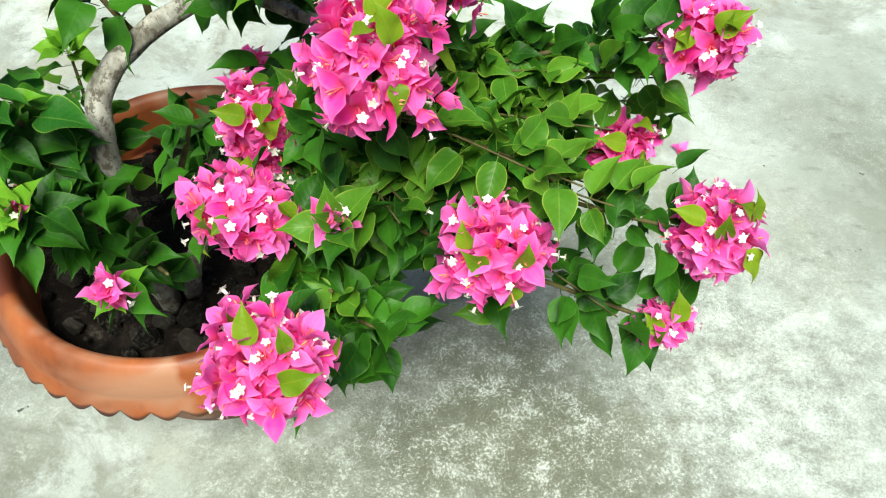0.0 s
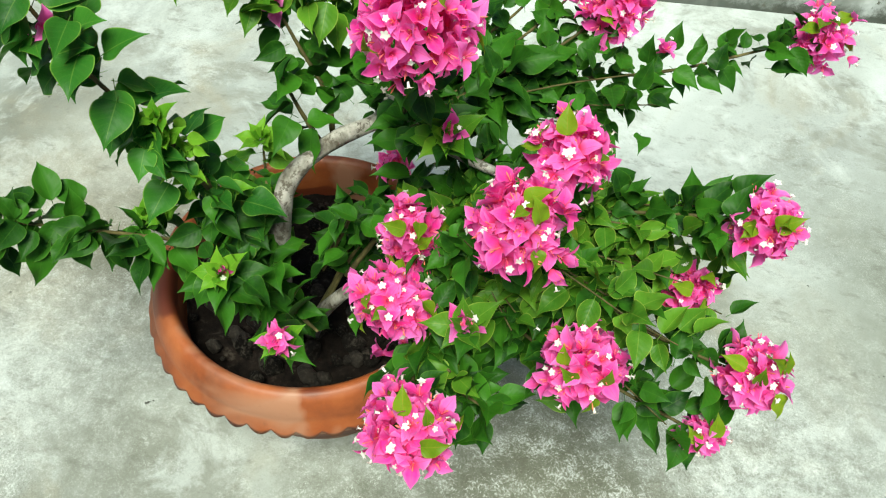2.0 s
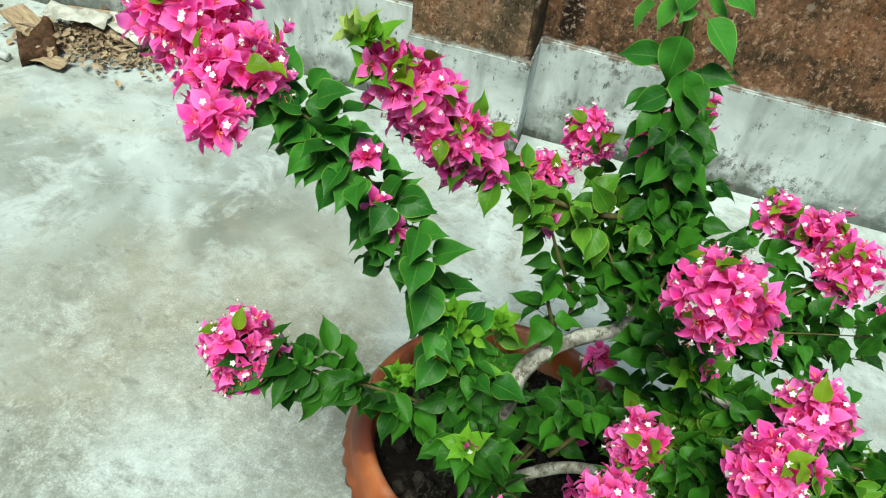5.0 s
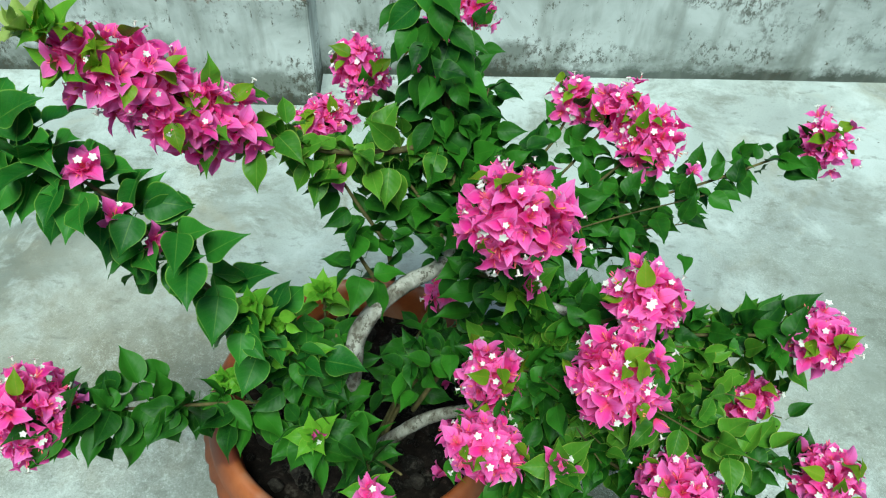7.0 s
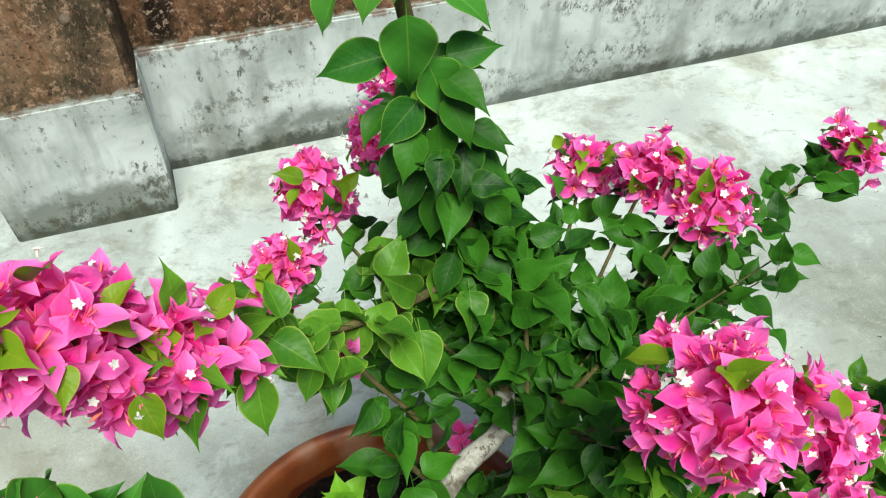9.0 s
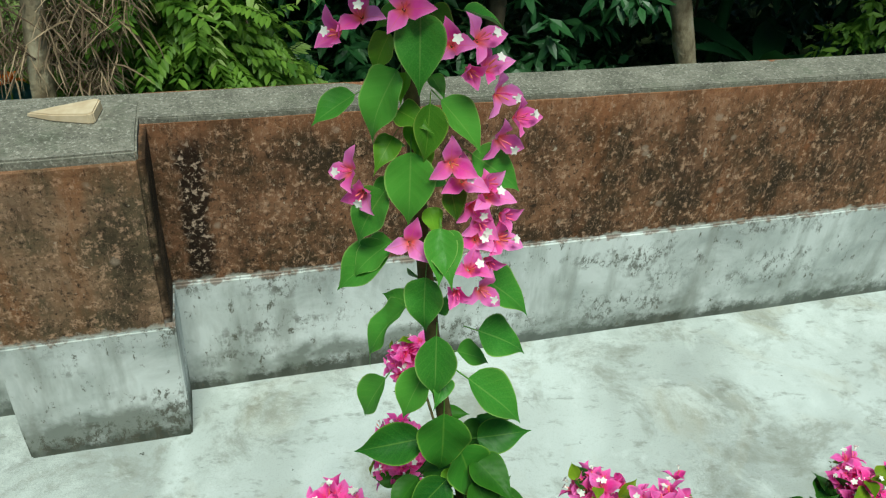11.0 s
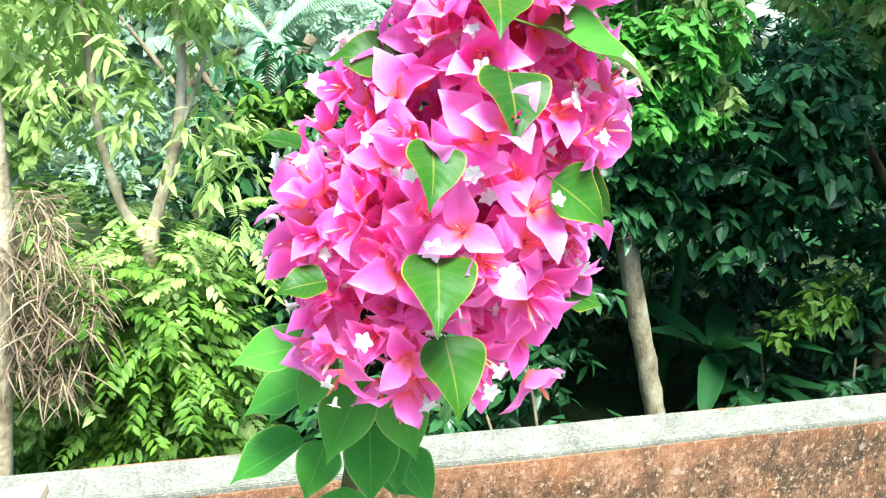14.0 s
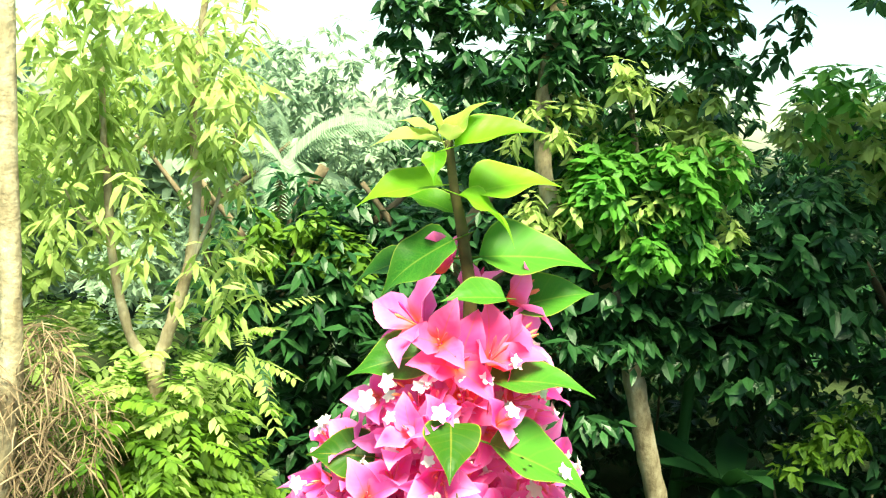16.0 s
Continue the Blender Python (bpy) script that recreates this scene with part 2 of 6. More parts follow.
_worn = _m.math("MAXIMUM", _worn, _m.math("MAXIMUM", _shaded_scuff, _m.math("MAXIMUM", _m.math("MULTIPLY", floor_spot(0.70, 1.0, 0.15, 0.60), 0.75), _m.math("MULTIPLY", floor_spot(-0.85, 0.95, 0.15, 0.75, 0.9), 0.50))))
_flock = _m.math("MULTIPLY", _m.math("SUBTRACT", _m.noise(20, 6, 0.7), 0.5), 0.40)
_grit = _m.noise(210, 8, 0.92)
_pits = _m.grey(_m.math("ADD", _grit, _flock), 0.515, 0.545)
_chips = _m.grey(_m.math("SUBTRACT", _m.noise(185, 8, 0.92), _flock), 0.54, 0.57)
_c = _m.mix(_m.math("MULTIPLY", _m.math("MULTIPLY", _pits, _worn), 0.80), _c, (0.106, 0.106, 0.0792))
_c = _m.mix(_m.math("MULTIPLY", _m.math("MULTIPLY", _chips, _worn), 0.72), _c, (0.704, 0.73, 0.704))
_c = _m.mix(_m.math("MULTIPLY", _m.grey(_m.noise(300, 4, 0.7), 0.55, 0.66), 0.30), _c, (0.141, 0.141, 0.119))
_c = _m.mix(_m.math("MULTIPLY", _m.grey(_m.noise(11, 6, 0.72, stretch=(1, 2.0, 1)), 0.56, 0.66), 0.5), _c, (0.15, 0.15, 0.128))
_c = _m.mix(_m.grey(_m.noise(24, 4, 0.6), 0.715, 0.74), _c, (0.0616, 0.0616, 0.0528))
CONCRETE = _m.colour(_c).bump(_m.math("ADD", _grit, _m.math("MULTIPLY", _flock, 2.0)), 0.5, 0.004).m

_m = Mat("whitewash_plaster", 0.9)
_c = _m.ramp(_m.noise(3.2, 6, 0.6, dist=0.5), (0.34, (0.317, 0.339, 0.326)), (0.46, (0.466, 0.488, 0.475)), (0.58, (0.598, 0.62, 0.612)))
_sep = _m.t.nodes.new("ShaderNodeSeparateXYZ")
_m.link(_m.co.outputs["Object"], _sep.inputs[0])
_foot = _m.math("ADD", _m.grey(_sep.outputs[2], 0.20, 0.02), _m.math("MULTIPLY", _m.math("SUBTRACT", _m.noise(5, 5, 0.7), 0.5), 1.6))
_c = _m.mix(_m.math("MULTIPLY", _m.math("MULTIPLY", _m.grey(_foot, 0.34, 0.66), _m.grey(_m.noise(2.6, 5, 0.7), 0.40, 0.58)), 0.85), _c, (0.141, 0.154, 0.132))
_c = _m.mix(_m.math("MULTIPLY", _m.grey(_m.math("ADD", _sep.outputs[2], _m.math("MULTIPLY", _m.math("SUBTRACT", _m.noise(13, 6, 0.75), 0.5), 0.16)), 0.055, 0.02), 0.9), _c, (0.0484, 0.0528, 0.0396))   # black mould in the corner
_c = _m.mix(_m.grey(_m.noise(38, 5, 0.75, stretch=(1, 1, 0.5)), 0.60, 0.66), _c, (0.106, 0.101, 0.0792))
_c = _m.mix(_m.math("MULTIPLY", _m.grey(_m.noise(11, 4, 0.6, stretch=(1, 1, 0.22)), 0.50, 0.66), 0.55), _c, (0.202, 0.211, 0.185))
_band = _m.math("MULTIPLY", _m.grey(_m.noise(2.3, 4, 0.6, stretch=(1, 1, 2.5)), 0.50, 0.60), _m.grey(_m.noise(46, 6, 0.8, stretch=(1, 1, 0.6)), 0.50, 0.56))
_c = _m.mix(_m.math("MULTIPLY", _band, 0.85), _c, (0.0748, 0.0704, 0.0528))
_c = _m.mix(_m.math("MULTIPLY", _m.grey(_m.noise(1.5, 4, 0.6, dist=0.8), 0.48, 0.62), 0.22), _c, (0.264, 0.299, 0.282))
_lip = _m.grey(_m.math("ADD", _sep.outputs[2], _m.math("MULTIPLY", _m.math("SUBTRACT", _m.noise(22, 5, 0.7), 0.5), 0.10)), 0.392, 0.402)
_c = _m.mix(_m.math("MULTIPLY", _lip, 0.75), _c, (0.15, 0.088, 0.0572))
PLASTER = _m.colour(_c).bump(_m.noise(60, 6, 0.7), 0.4, 0.004).m

def red_stucco(name, streak, stops):
    _m = Mat(name, 0.92)
    _c = _m.ramp(_m.noise(4.2, 8, 0.74), *zip((0.32, 0.44, 0.55, 0.70), stops))
    _c = _m.mix(_m.math("MULTIPLY", _m.grey(_m.noise(5.5, 6, 0.65, stretch=(1, 1, 0.5)), 0.50, 0.64), 0.5), _c, (0.0308, 0.0211, 0.015))
    _c = _m.mix(_m.math("MULTIPLY", _m.grey(_m.noise(1.7, 7, 0.72), 0.51, 0.60), 0.62), _c, (0.029, 0.0215, 0.0135))
    _c = _m.mix(_m.math("MULTIPLY", _m.grey(_m.noise(7, 5, 0.6, stretch=(1, 1, 0.25)), 0.56, 0.68), 0.4), _c, (0.29, 0.101, 0.0352))
    _c = _m.mix(_m.math("MULTIPLY", _m.grey(_m.noise(48, 6, 0.75), 0.55, 0.62), 0.85), _c, (0.46, 0.285, 0.185))
    _c = _m.mix(_m.math("MULTIPLY", _m.grey(_m.noise(62, 6, 0.78), 0.54, 0.62), 0.85), _c, (0.0246, 0.0176, 0.0123))
    _c = _m.mix(_m.grey(_m.noise(23, 6, 0.75), 0.63, 0.66), _c, (0.458, 0.361, 0.273))
    sp = _m.t.nodes.new("ShaderNodeSeparateXYZ")
    _m.link(_m.co.outputs["Object"], sp.inputs[0])
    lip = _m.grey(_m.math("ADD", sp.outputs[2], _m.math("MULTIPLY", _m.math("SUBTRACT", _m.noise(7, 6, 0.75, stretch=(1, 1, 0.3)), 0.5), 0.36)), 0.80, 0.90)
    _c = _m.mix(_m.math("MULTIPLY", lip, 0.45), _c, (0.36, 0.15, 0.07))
    _c = _m.mix(_m.math("MULTIPLY", _m.grey(_m.noise(95, 6, 0.85, stretch=(1, 1, 0.4)), 0.56, 0.60), 0.50), _c, (0.45, 0.29, 0.20))
    _c = _m.mix(_m.math("MULTIPLY", _m.grey(_m.noise(85, 6, 0.85, stretch=(1, 1, 0.35)), 0.57, 0.61), 0.55), _c, (0.022, 0.016, 0.011))
    cells = _m.n("ShaderNodeTexVoronoi", Scale=13.0)
    _m.link(_m.co.outputs["Object"], cells.inputs["Vector"])
    pick = _m.t.nodes.new("ShaderNodeSeparateColor")
    _m.link(cells.outputs["Color"], pick.inputs[0])
    ring = _m.math("ADD", cells.outputs["Distance"], _m.math("MULTIPLY", _m.math("SUBTRACT", _m.noise(60, 4, 0.7), 0.5), 0.16))
    spots = _m.math("MULTIPLY", _m.grey(ring, 0.20, 0.11), _m.grey(pick.outputs[0], 0.42, 0.50))   # round grey lichens
    _c = _m.mix(_m.math("MULTIPLY", spots, 0.50), _c, (0.40, 0.31, 0.24))
    lime = _m.grey(_m.math("ADD", sp.outputs[2], _m.math("MULTIPLY", _m.math("SUBTRACT", _m.noise(17, 5, 0.7), 0.5), 0.07)), 0.410, 0.398)
    _c = _m.mix(_m.math("MULTIPLY", lime, 0.85), _c, (0.44, 0.44, 0.396))   # whitewash splashed over the joint
    if streak:   # a black damp streak beside the pier, with flaked specks in it
        x = _m.math("ADD", sp.outputs[0], _m.math("MULTIPLY", _m.math("SUBTRACT", _m.noise(14, 5, 0.7), 0.5), 0.10))
        near = _m.grey(_m.math("ABSOLUTE", _m.math("SUBTRACT", x, 0.085)), 0.040, 0.022)
        high = _m.math("MULTIPLY", _m.grey(sp.outputs[2], 0.40, 0.44), _m.grey(sp.outputs[2], 0.85, 0.80))
        mask = _m.math("MULTIPLY", near, high)
        _c = _m.mix(_m.math("MULTIPLY", mask, 0.9), _c, (0.0106, 0.00704, 0.00528))
        _c = _m.mix(_m.math("MULTIPLY", mask, _m.grey(_m.noise(75, 5, 0.75), 0.55, 0.60)), _c, (0.484, 0.352, 0.264))
    else:   # shade of the pier's side face put into the colour, its edge ragged like damp
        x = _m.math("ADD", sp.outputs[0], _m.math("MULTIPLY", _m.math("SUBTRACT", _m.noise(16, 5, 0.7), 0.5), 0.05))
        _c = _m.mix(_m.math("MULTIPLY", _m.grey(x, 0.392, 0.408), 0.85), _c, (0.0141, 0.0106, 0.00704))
    return _m.colour(_c).bump(_m.noise(58, 7, 0.78), 1.0, 0.008).m


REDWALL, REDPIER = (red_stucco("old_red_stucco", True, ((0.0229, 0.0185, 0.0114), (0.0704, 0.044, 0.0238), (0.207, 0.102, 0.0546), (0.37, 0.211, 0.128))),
                    red_stucco("old_red_stucco_pier", False, ((0.0528, 0.044, 0.0264), (0.114, 0.0836, 0.0493), (0.238, 0.145, 0.088), (0.37, 0.246, 0.158))))
_m = Mat("coping_concrete", 0.92)
_c = _m.ramp(_m.noise(9, 7, 0.72), (0.34, (0.10, 0.095, 0.075)), (0.50, (0.165, 0.155, 0.125)), (0.66, (0.23, 0.215, 0.175)))
_c = _m.mix(_m.math("MULTIPLY", _m.grey(_m.noise(120, 6, 0.8), 0.53, 0.58), 0.75), _c, (0.07, 0.068, 0.055))
_c = _m.mix(_m.math("MULTIPLY", _m.grey(_m.noise(95, 6, 0.85), 0.55, 0.59), 0.7), _c, (0.42, 0.40, 0.34))
_c = _m.mix(_m.math("MULTIPLY", _m.grey(_m.noise(6, 5, 0.7), 0.54, 0.66), 0.4), _c, (0.10, 0.115, 0.075))
COPING = _m.colour(_c).bump(_m.noise(130, 6, 0.7), 0.6, 0.004).m
_m = Mat("house_plaster_cream", 0.9)
HOUSE = _m.colour(_m.ramp(_m.noise(2, 5), (0.3, (0.484, 0.458, 0.396)), (0.7, (0.598, 0.572, 0.51)))).m
_m = Mat("tile_beige", 0.8)
TILE = _m.colour(_m.ramp(_m.noise(30, 5), (0.3, (0.422, 0.317, 0.202)), (0.7, (0.546, 0.44, 0.308)))).bump(_m.noise(90, 4), 0.3, 0.002).m
_m = Mat("earth_ground", 0.95)
GROUND = _m.colour(_m.ramp(_m.noise(0.6, 6, 0.7), (0.3, (0.022, 0.0308, 0.0132)), (0.6, (0.044, 0.0616, 0.022)), (0.8, (0.088, 0.0748, 0.044)))).bump(_m.noise(4, 6), 0.8, 0.1).m
_m = Mat("tree_bark", 0.9)
_c = _m.ramp(_m.noise(6, 6, 0.65, stretch=(1, 1, 0.4)), (0.3, (0.088, 0.066, 0.044)), (0.6, (0.22, 0.167, 0.106)), (0.8, (0.37, 0.299, 0.194)))
TREEBARK = _m.colour(_c).bump(_m.noise(14, 6), 0.7, 0.02).m
# pale tan bark, with the sun on the trunks brightened into its colour
_m = Mat("tree_bark_pale", 0.9)
_c = _m.ramp(_m.noise(7, 6, 0.65, stretch=(1, 1, 0.5)), (0.32, (0.176, 0.132, 0.0792)), (0.5, (0.37, 0.299, 0.194)), (0.68, (0.528, 0.466, 0.334)))
PALEBARK = _m.colour(_c).bump(_m.noise(18, 6), 0.7, 0.02).m


def tree_leaf(name, dark, light, through=0.35, rough=0.4):
    m = Mat(name, rough)
    m.b.inputs["Specular IOR Level"].default_value = 0.28 if rough > 0.35 else 0.4
    c = m.mix(m.rand(), dark, light)
    c = m.mix(m.grey(m.noise(0.9, 3), 0.4, 0.65), c, m.mix(0.55, c, light))
    m.colour(c)
    return m.thin(c, through).m


# sun and shade on the crowns are partly put into these bright and dark tones
T_SUNLIT = tree_leaf("tree_leaf_sunlit", (0.22, 0.34, 0.07), (0.47, 0.57, 0.20), 0.5, 0.5)
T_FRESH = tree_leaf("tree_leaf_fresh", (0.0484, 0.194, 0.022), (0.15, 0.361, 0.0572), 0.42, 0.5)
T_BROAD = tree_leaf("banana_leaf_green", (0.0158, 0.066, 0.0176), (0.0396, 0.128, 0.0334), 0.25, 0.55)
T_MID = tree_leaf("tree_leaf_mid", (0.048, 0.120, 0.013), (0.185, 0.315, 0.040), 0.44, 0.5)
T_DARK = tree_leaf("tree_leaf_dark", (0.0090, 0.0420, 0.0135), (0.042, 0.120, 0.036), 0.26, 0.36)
_m = Mat("dry_wood", 0.85)
WOOD = _m.colour(_m.ramp(_m.noise(14, 6, 0.6, stretch=(1, 8, 8)), (0.3, (0.194, 0.123, 0.0704)), (0.7, (0.422, 0.326, 0.22)))).bump(_m.noise(40, 4), 0.4, 0.002).m
_m = Mat("paper_dirty_white", 0.85)
PAPER = _m.colour(_m.ramp(_m.noise(18, 5, 0.6), (0.35, (0.24, 0.22, 0.18)), (0.6, (0.50, 0.48, 0.43)))).m
_m = Mat("sacking_brown", 0.95)
SACK = _m.colour(_m.ramp(_m.noise(40, 5, 0.6), (0.3, (0.0264, 0.0141, 0.0088)), (0.7, (0.114, 0.0616, 0.0352)))).bump(_m.noise(160, 4), 0.5, 0.003).m
_m = Mat("water_clear", 0.02)
_m.b.inputs["Transmission Weight"].default_value = 1.0
_m.b.inputs["IOR"].default_value = 1.33
WATER = _m.colour((0.95, 1.0, 0.95)).m
_m = Mat("tarpaulin_blue_green", 0.55)
TARP = _m.colour(_m.ramp(_m.noise(3, 5, 0.6), (0.3, (0.03, 0.16, 0.13)), (0.7, (0.09, 0.26, 0.30)))).bump(_m.noise(25, 4), 0.3, 0.01).m
PETAL = Mat("petal_orange", 0.55).colour((0.62, 0.16, 0.012)).thin((0.70, 0.20, 0.015), 0.35).m
PIPE = Mat("pvc_grey", 0.5).colour((0.484, 0.493, 0.475)).m
T_DRY = tree_leaf("tree_leaf_dry", (0.10, 0.062, 0.038), (0.42, 0.31, 0.20), 0.15, 0.8)
# far leaves: the haze before them is mixed into their colour
T_HAZY = tree_leaf("tree_leaf_hazy", (0.167, 0.255, 0.167), (0.352, 0.458, 0.317), 0.45)


# ---- mesh helpers ----
def mesh_from(name, verts, faces, mat, uvs=None, smooth=False):
    me = bpy.data.meshes.new(name)
    me.from_pydata(verts, [], faces)
    me.materials.append(mat)
    if uvs is not None:
        lay = me.uv_layers.new(name="UVMap")
        idx = np.empty(len(me.loops), dtype=np.int32)
        me.loops.foreach_get("vertex_index", idx)
        lay.data.foreach_set("uv", np.asarray(uvs, dtype=np.float32)[idx].ravel())
    if smooth:
        me.polygons.foreach_set("use_smooth", [True] * len(me.polygons))
    me.update()
    return me


def child(name, me, parent, label="", kind=""):
    ob = new(name, me)
    ob.parent = parent
    if label or kind:
        tagged(ob, label, kind=kind)
    return ob


def part(name, bm, material, parent, label="", smooth=False):
    me = bpy.data.meshes.new(name)
    bm.to_mesh(me)
    bm.free()
    me.materials.append(material)
    if smooth:
        me.polygons.foreach_set("use_smooth", [True] * len(me.polygons))
    return child(name, me, parent, label)


def block(bm, x0, y0, z0, x1, y1, z1, bevel=0.0, jitter=0.0, cuts=0, seed=1):
    """A box with softened, slightly uneven edges."""
    made = bmesh.ops.create_cube(bm, size=1.0, matrix=Matrix.Translation(((x0 + x1) / 2, (y0 + y1) / 2, (z0 + z1) / 2)) @ Matrix.Diagonal((x1 - x0, y1 - y0, z1 - z0, 1)))
    vs = made["verts"]
    if bevel:
        es = list({e for v in vs for e in v.link_edges})
        bmesh.ops.bevel(bm, geom=es, offset=bevel, segments=2, affect="EDGES")
    if cuts:
        bmesh.ops.subdivide_edges(bm, edges=[e for e in bm.edges if e.calc_length() > 0.25], cuts=cuts, use_grid_fill=True)
    if jitter:
        for v in bm.verts:
            v.co += jitter * noise.noise_vector(v.co * 6 + Vector((seed, 0, 0)))
    return bm


def spline(points, steps):
    """Catmull-Rom through points, steps a span."""
    p = [Vector(q) for q in points]
    p = [p[0] * 2 - p[1]] + p + [p[-1] * 2 - p[-2]]
    out = []
    for i in range(1, len(p) - 2):
        a, b, c, d = p[i - 1:i + 3]
        for k in range(steps):
            t = k / steps
            out.append(0.5 * (2 * b + (c - a) * t + (2 * a - 5 * b + 4 * c - d) * t * t + (3 * b - 3 * c + d - a) * t ** 3))
    out.append(p[-2].copy())
    return out


def tube(name, points, r0, r1, mat, sides=8, steps=6, rough=0.0, power=1.0):
    pts = spline(points, steps)
    n = len(pts)
    verts, faces = [], []
    side = Vector((1, 0.13, 0.07))
    for i, q in enumerate(pts):
        d = (pts[min(i + 1, n - 1)] - pts[max(i - 1, 0)]).normalized()
        side = (side - d * side.dot(d)).normalized()
        up = d.cross(side)
        f = i / (n - 1)
        r = r1 + (r0 - r1) * (1 - f) ** power
        for k in range(sides):
            a = 2 * math.pi * k / sides
            w = 1 + rough * noise.noise(Vector((q.x * 25 + k * 1.7, q.y * 25, q.z * 25)))
            verts.append(q + (side * math.cos(a) + up * math.sin(a)) * r * w)
    for i in range(n - 1):
        for k in range(sides):
            a, b = i * sides + k, i * sides + (k + 1) % sides
            faces.append((a, b, b + sides, a + sides))
    faces.append(tuple(range(sides - 1, -1, -1)))
    faces.append(tuple(range((n - 1) * sides, n * sides)))
    return mesh_from(name, verts, faces, mat, smooth=True), pts


def blade(rows, widths, fold, curl, wave, petiole, cols=(-1, -0.55, 0, 0.55, 1), tip_drop=0.0):
    """A leaf blade one unit long along y, its face towards z. Gives verts, faces, uvs."""
    verts, faces, uvs = [], [], []
    nc = len(cols)
    for v, w in zip(rows, widths):
        for u in cols:
            z = fold * abs(u) * w - curl * v * v - tip_drop * v ** 4 + wave * math.sin(v * 9 + (2 if u > 0 else 0)) * abs(u) * w
            verts.append((u * w, v, z))
            uvs.append((0.5 + 0.5 * u, v))
    for i in range(len(rows) - 1):
        for k in range(nc - 1):
            a = i * nc + k
            faces.append((a, a + 1, a + nc + 1, a + nc))
    if petiole:
        b = len(verts)
        for y, z in ((-petiole, -0.10 * petiole), (0.04, 0.0)):
            for k in range(3):
                a = 2.1 * k
                verts.append((0.011 * math.cos(a), y, z + 0.011 * math.sin(a)))
                uvs.append((0.5, 0.0))
        for k in range(3):
            faces.append((b + k, b + (k + 1) % 3, b + 3 + (k + 1) % 3, b + 3 + k))
    return np.array(verts), faces, np.array(uvs)


def dense(rows, widths, n=15):
    """The same outline with more rows, rounded between them."""
    p = spline([(r, w, 0) for r, w in zip(rows, widths)], 6)
    at = np.linspace(0, 1, n) ** 1.15
    return at.tolist(), np.interp(at, [q.x for q in p], [max(q.y, 0.002) for q in p]).tolist()


ROWS7 = (0.0, 0.05, 0.16, 0.32, 0.50, 0.68, 0.82, 0.92, 1.0)
LEAF_SHAPES = [
    blade(*dense(ROWS7, (0.03, 0.185, 0.285, 0.322, 0.280, 0.172, 0.070, 0.023, 0.003)), 0.40, 0.02, 0.14, 0.22, tip_drop=0.16),
    blade(*dense(ROWS7, (0.03, 0.205, 0.308, 0.335, 0.277, 0.164, 0.066, 0.021, 0.003)), 0.30, 0.10, 0.24, 0.25, tip_drop=0.24),
    blade(*dense(ROWS7, (0.03, 0.155, 0.245, 0.295, 0.270, 0.176, 0.076, 0.026, 0.003)), 0.56, -0.04, 0.10, 0.20, tip_drop=0.14),
    blade(*dense(ROWS7, (0.04, 0.265, 0.385, 0.415, 0.355, 0.225, 0.100, 0.034, 0.003)), 0.30, 0.02, 0.14, 0.12, tip_drop=0.18),
]
BRACT_SHAPE = blade((0, 0.1, 0.26, 0.46, 0.68, 0.87, 1.0), (0.09, 0.20, 0.30, 0.360, 0.285, 0.130, 0.005), 0.40, 0.04, 0.26, 0, tip_drop=0.20)


def frame_of(pos, along, face, scale):
    """The matrix that lays a blade's y along a way and its z towards face."""
    y = Vector(along).normalized()
    z = Vector(face) - y * Vector(face).dot(y)
    if z.length < 1e-4:
        z = y.orthogonal()
    z.normalize()
    x = y.cross(z)
    m = Matrix((x, y, z)).transposed().to_4x4()
    return Matrix.Translation(pos) @ m @ Matrix.Scale(scale, 4)


def joined(name, placed, mat):
    """One mesh from many (shape, matrix)."""
    verts, faces, uvs, base = [], [], [], 0
    for (v, f, uv), m in placed:
        a = np.array(m)
        verts.append(v @ a[:3, :3].T + a[:3, 3])
        uvs.append(uv)
        faces += [tuple(i + base for i in q) for q in f]
        base += len(v)
    return mesh_from(name, np.concatenate(verts).tolist(), faces, mat, np.concatenate(uvs), smooth=True)


def merged(*shapes):
    v, f, u, base = [], [], [], 0
    for a, b, c in shapes:
        v.append(a)
        u.append(c)
        f += [tuple(i + base for i in q) for q in b]
        base += len(a)
    return np.concatenate(v), f, np.concatenate(u)


def moved(shape, m):
    a = np.array(m)
    return shape[0] @ a[:3, :3].T + a[:3, 3], shape[1], shape[2]


def triplet(opening, twist, size=1.0):
    """Three papery bracts round one axis, z."""
    out = []
    for k in range(3):
        a = radians(120 * k + twist)
        o = Vector((math.cos(a), math.sin(a), 0))
        op = radians(opening + (k - 1) * 7)
        way = o * math.sin(op) + Vector((0, 0, math.cos(op)))
        face = Vector((0, 0, 1)) * math.sin(op) - o * math.cos(op)
        out.append(moved(BRACT_SHAPE, frame_of(o * 0.05, way, face, size * (1 - 0.06 * k))))
    return merged(*out)


TRIPLETS = [triplet(38, 0), triplet(55, 40), triplet(66, 75), triplet(26, 20, 0.85)]


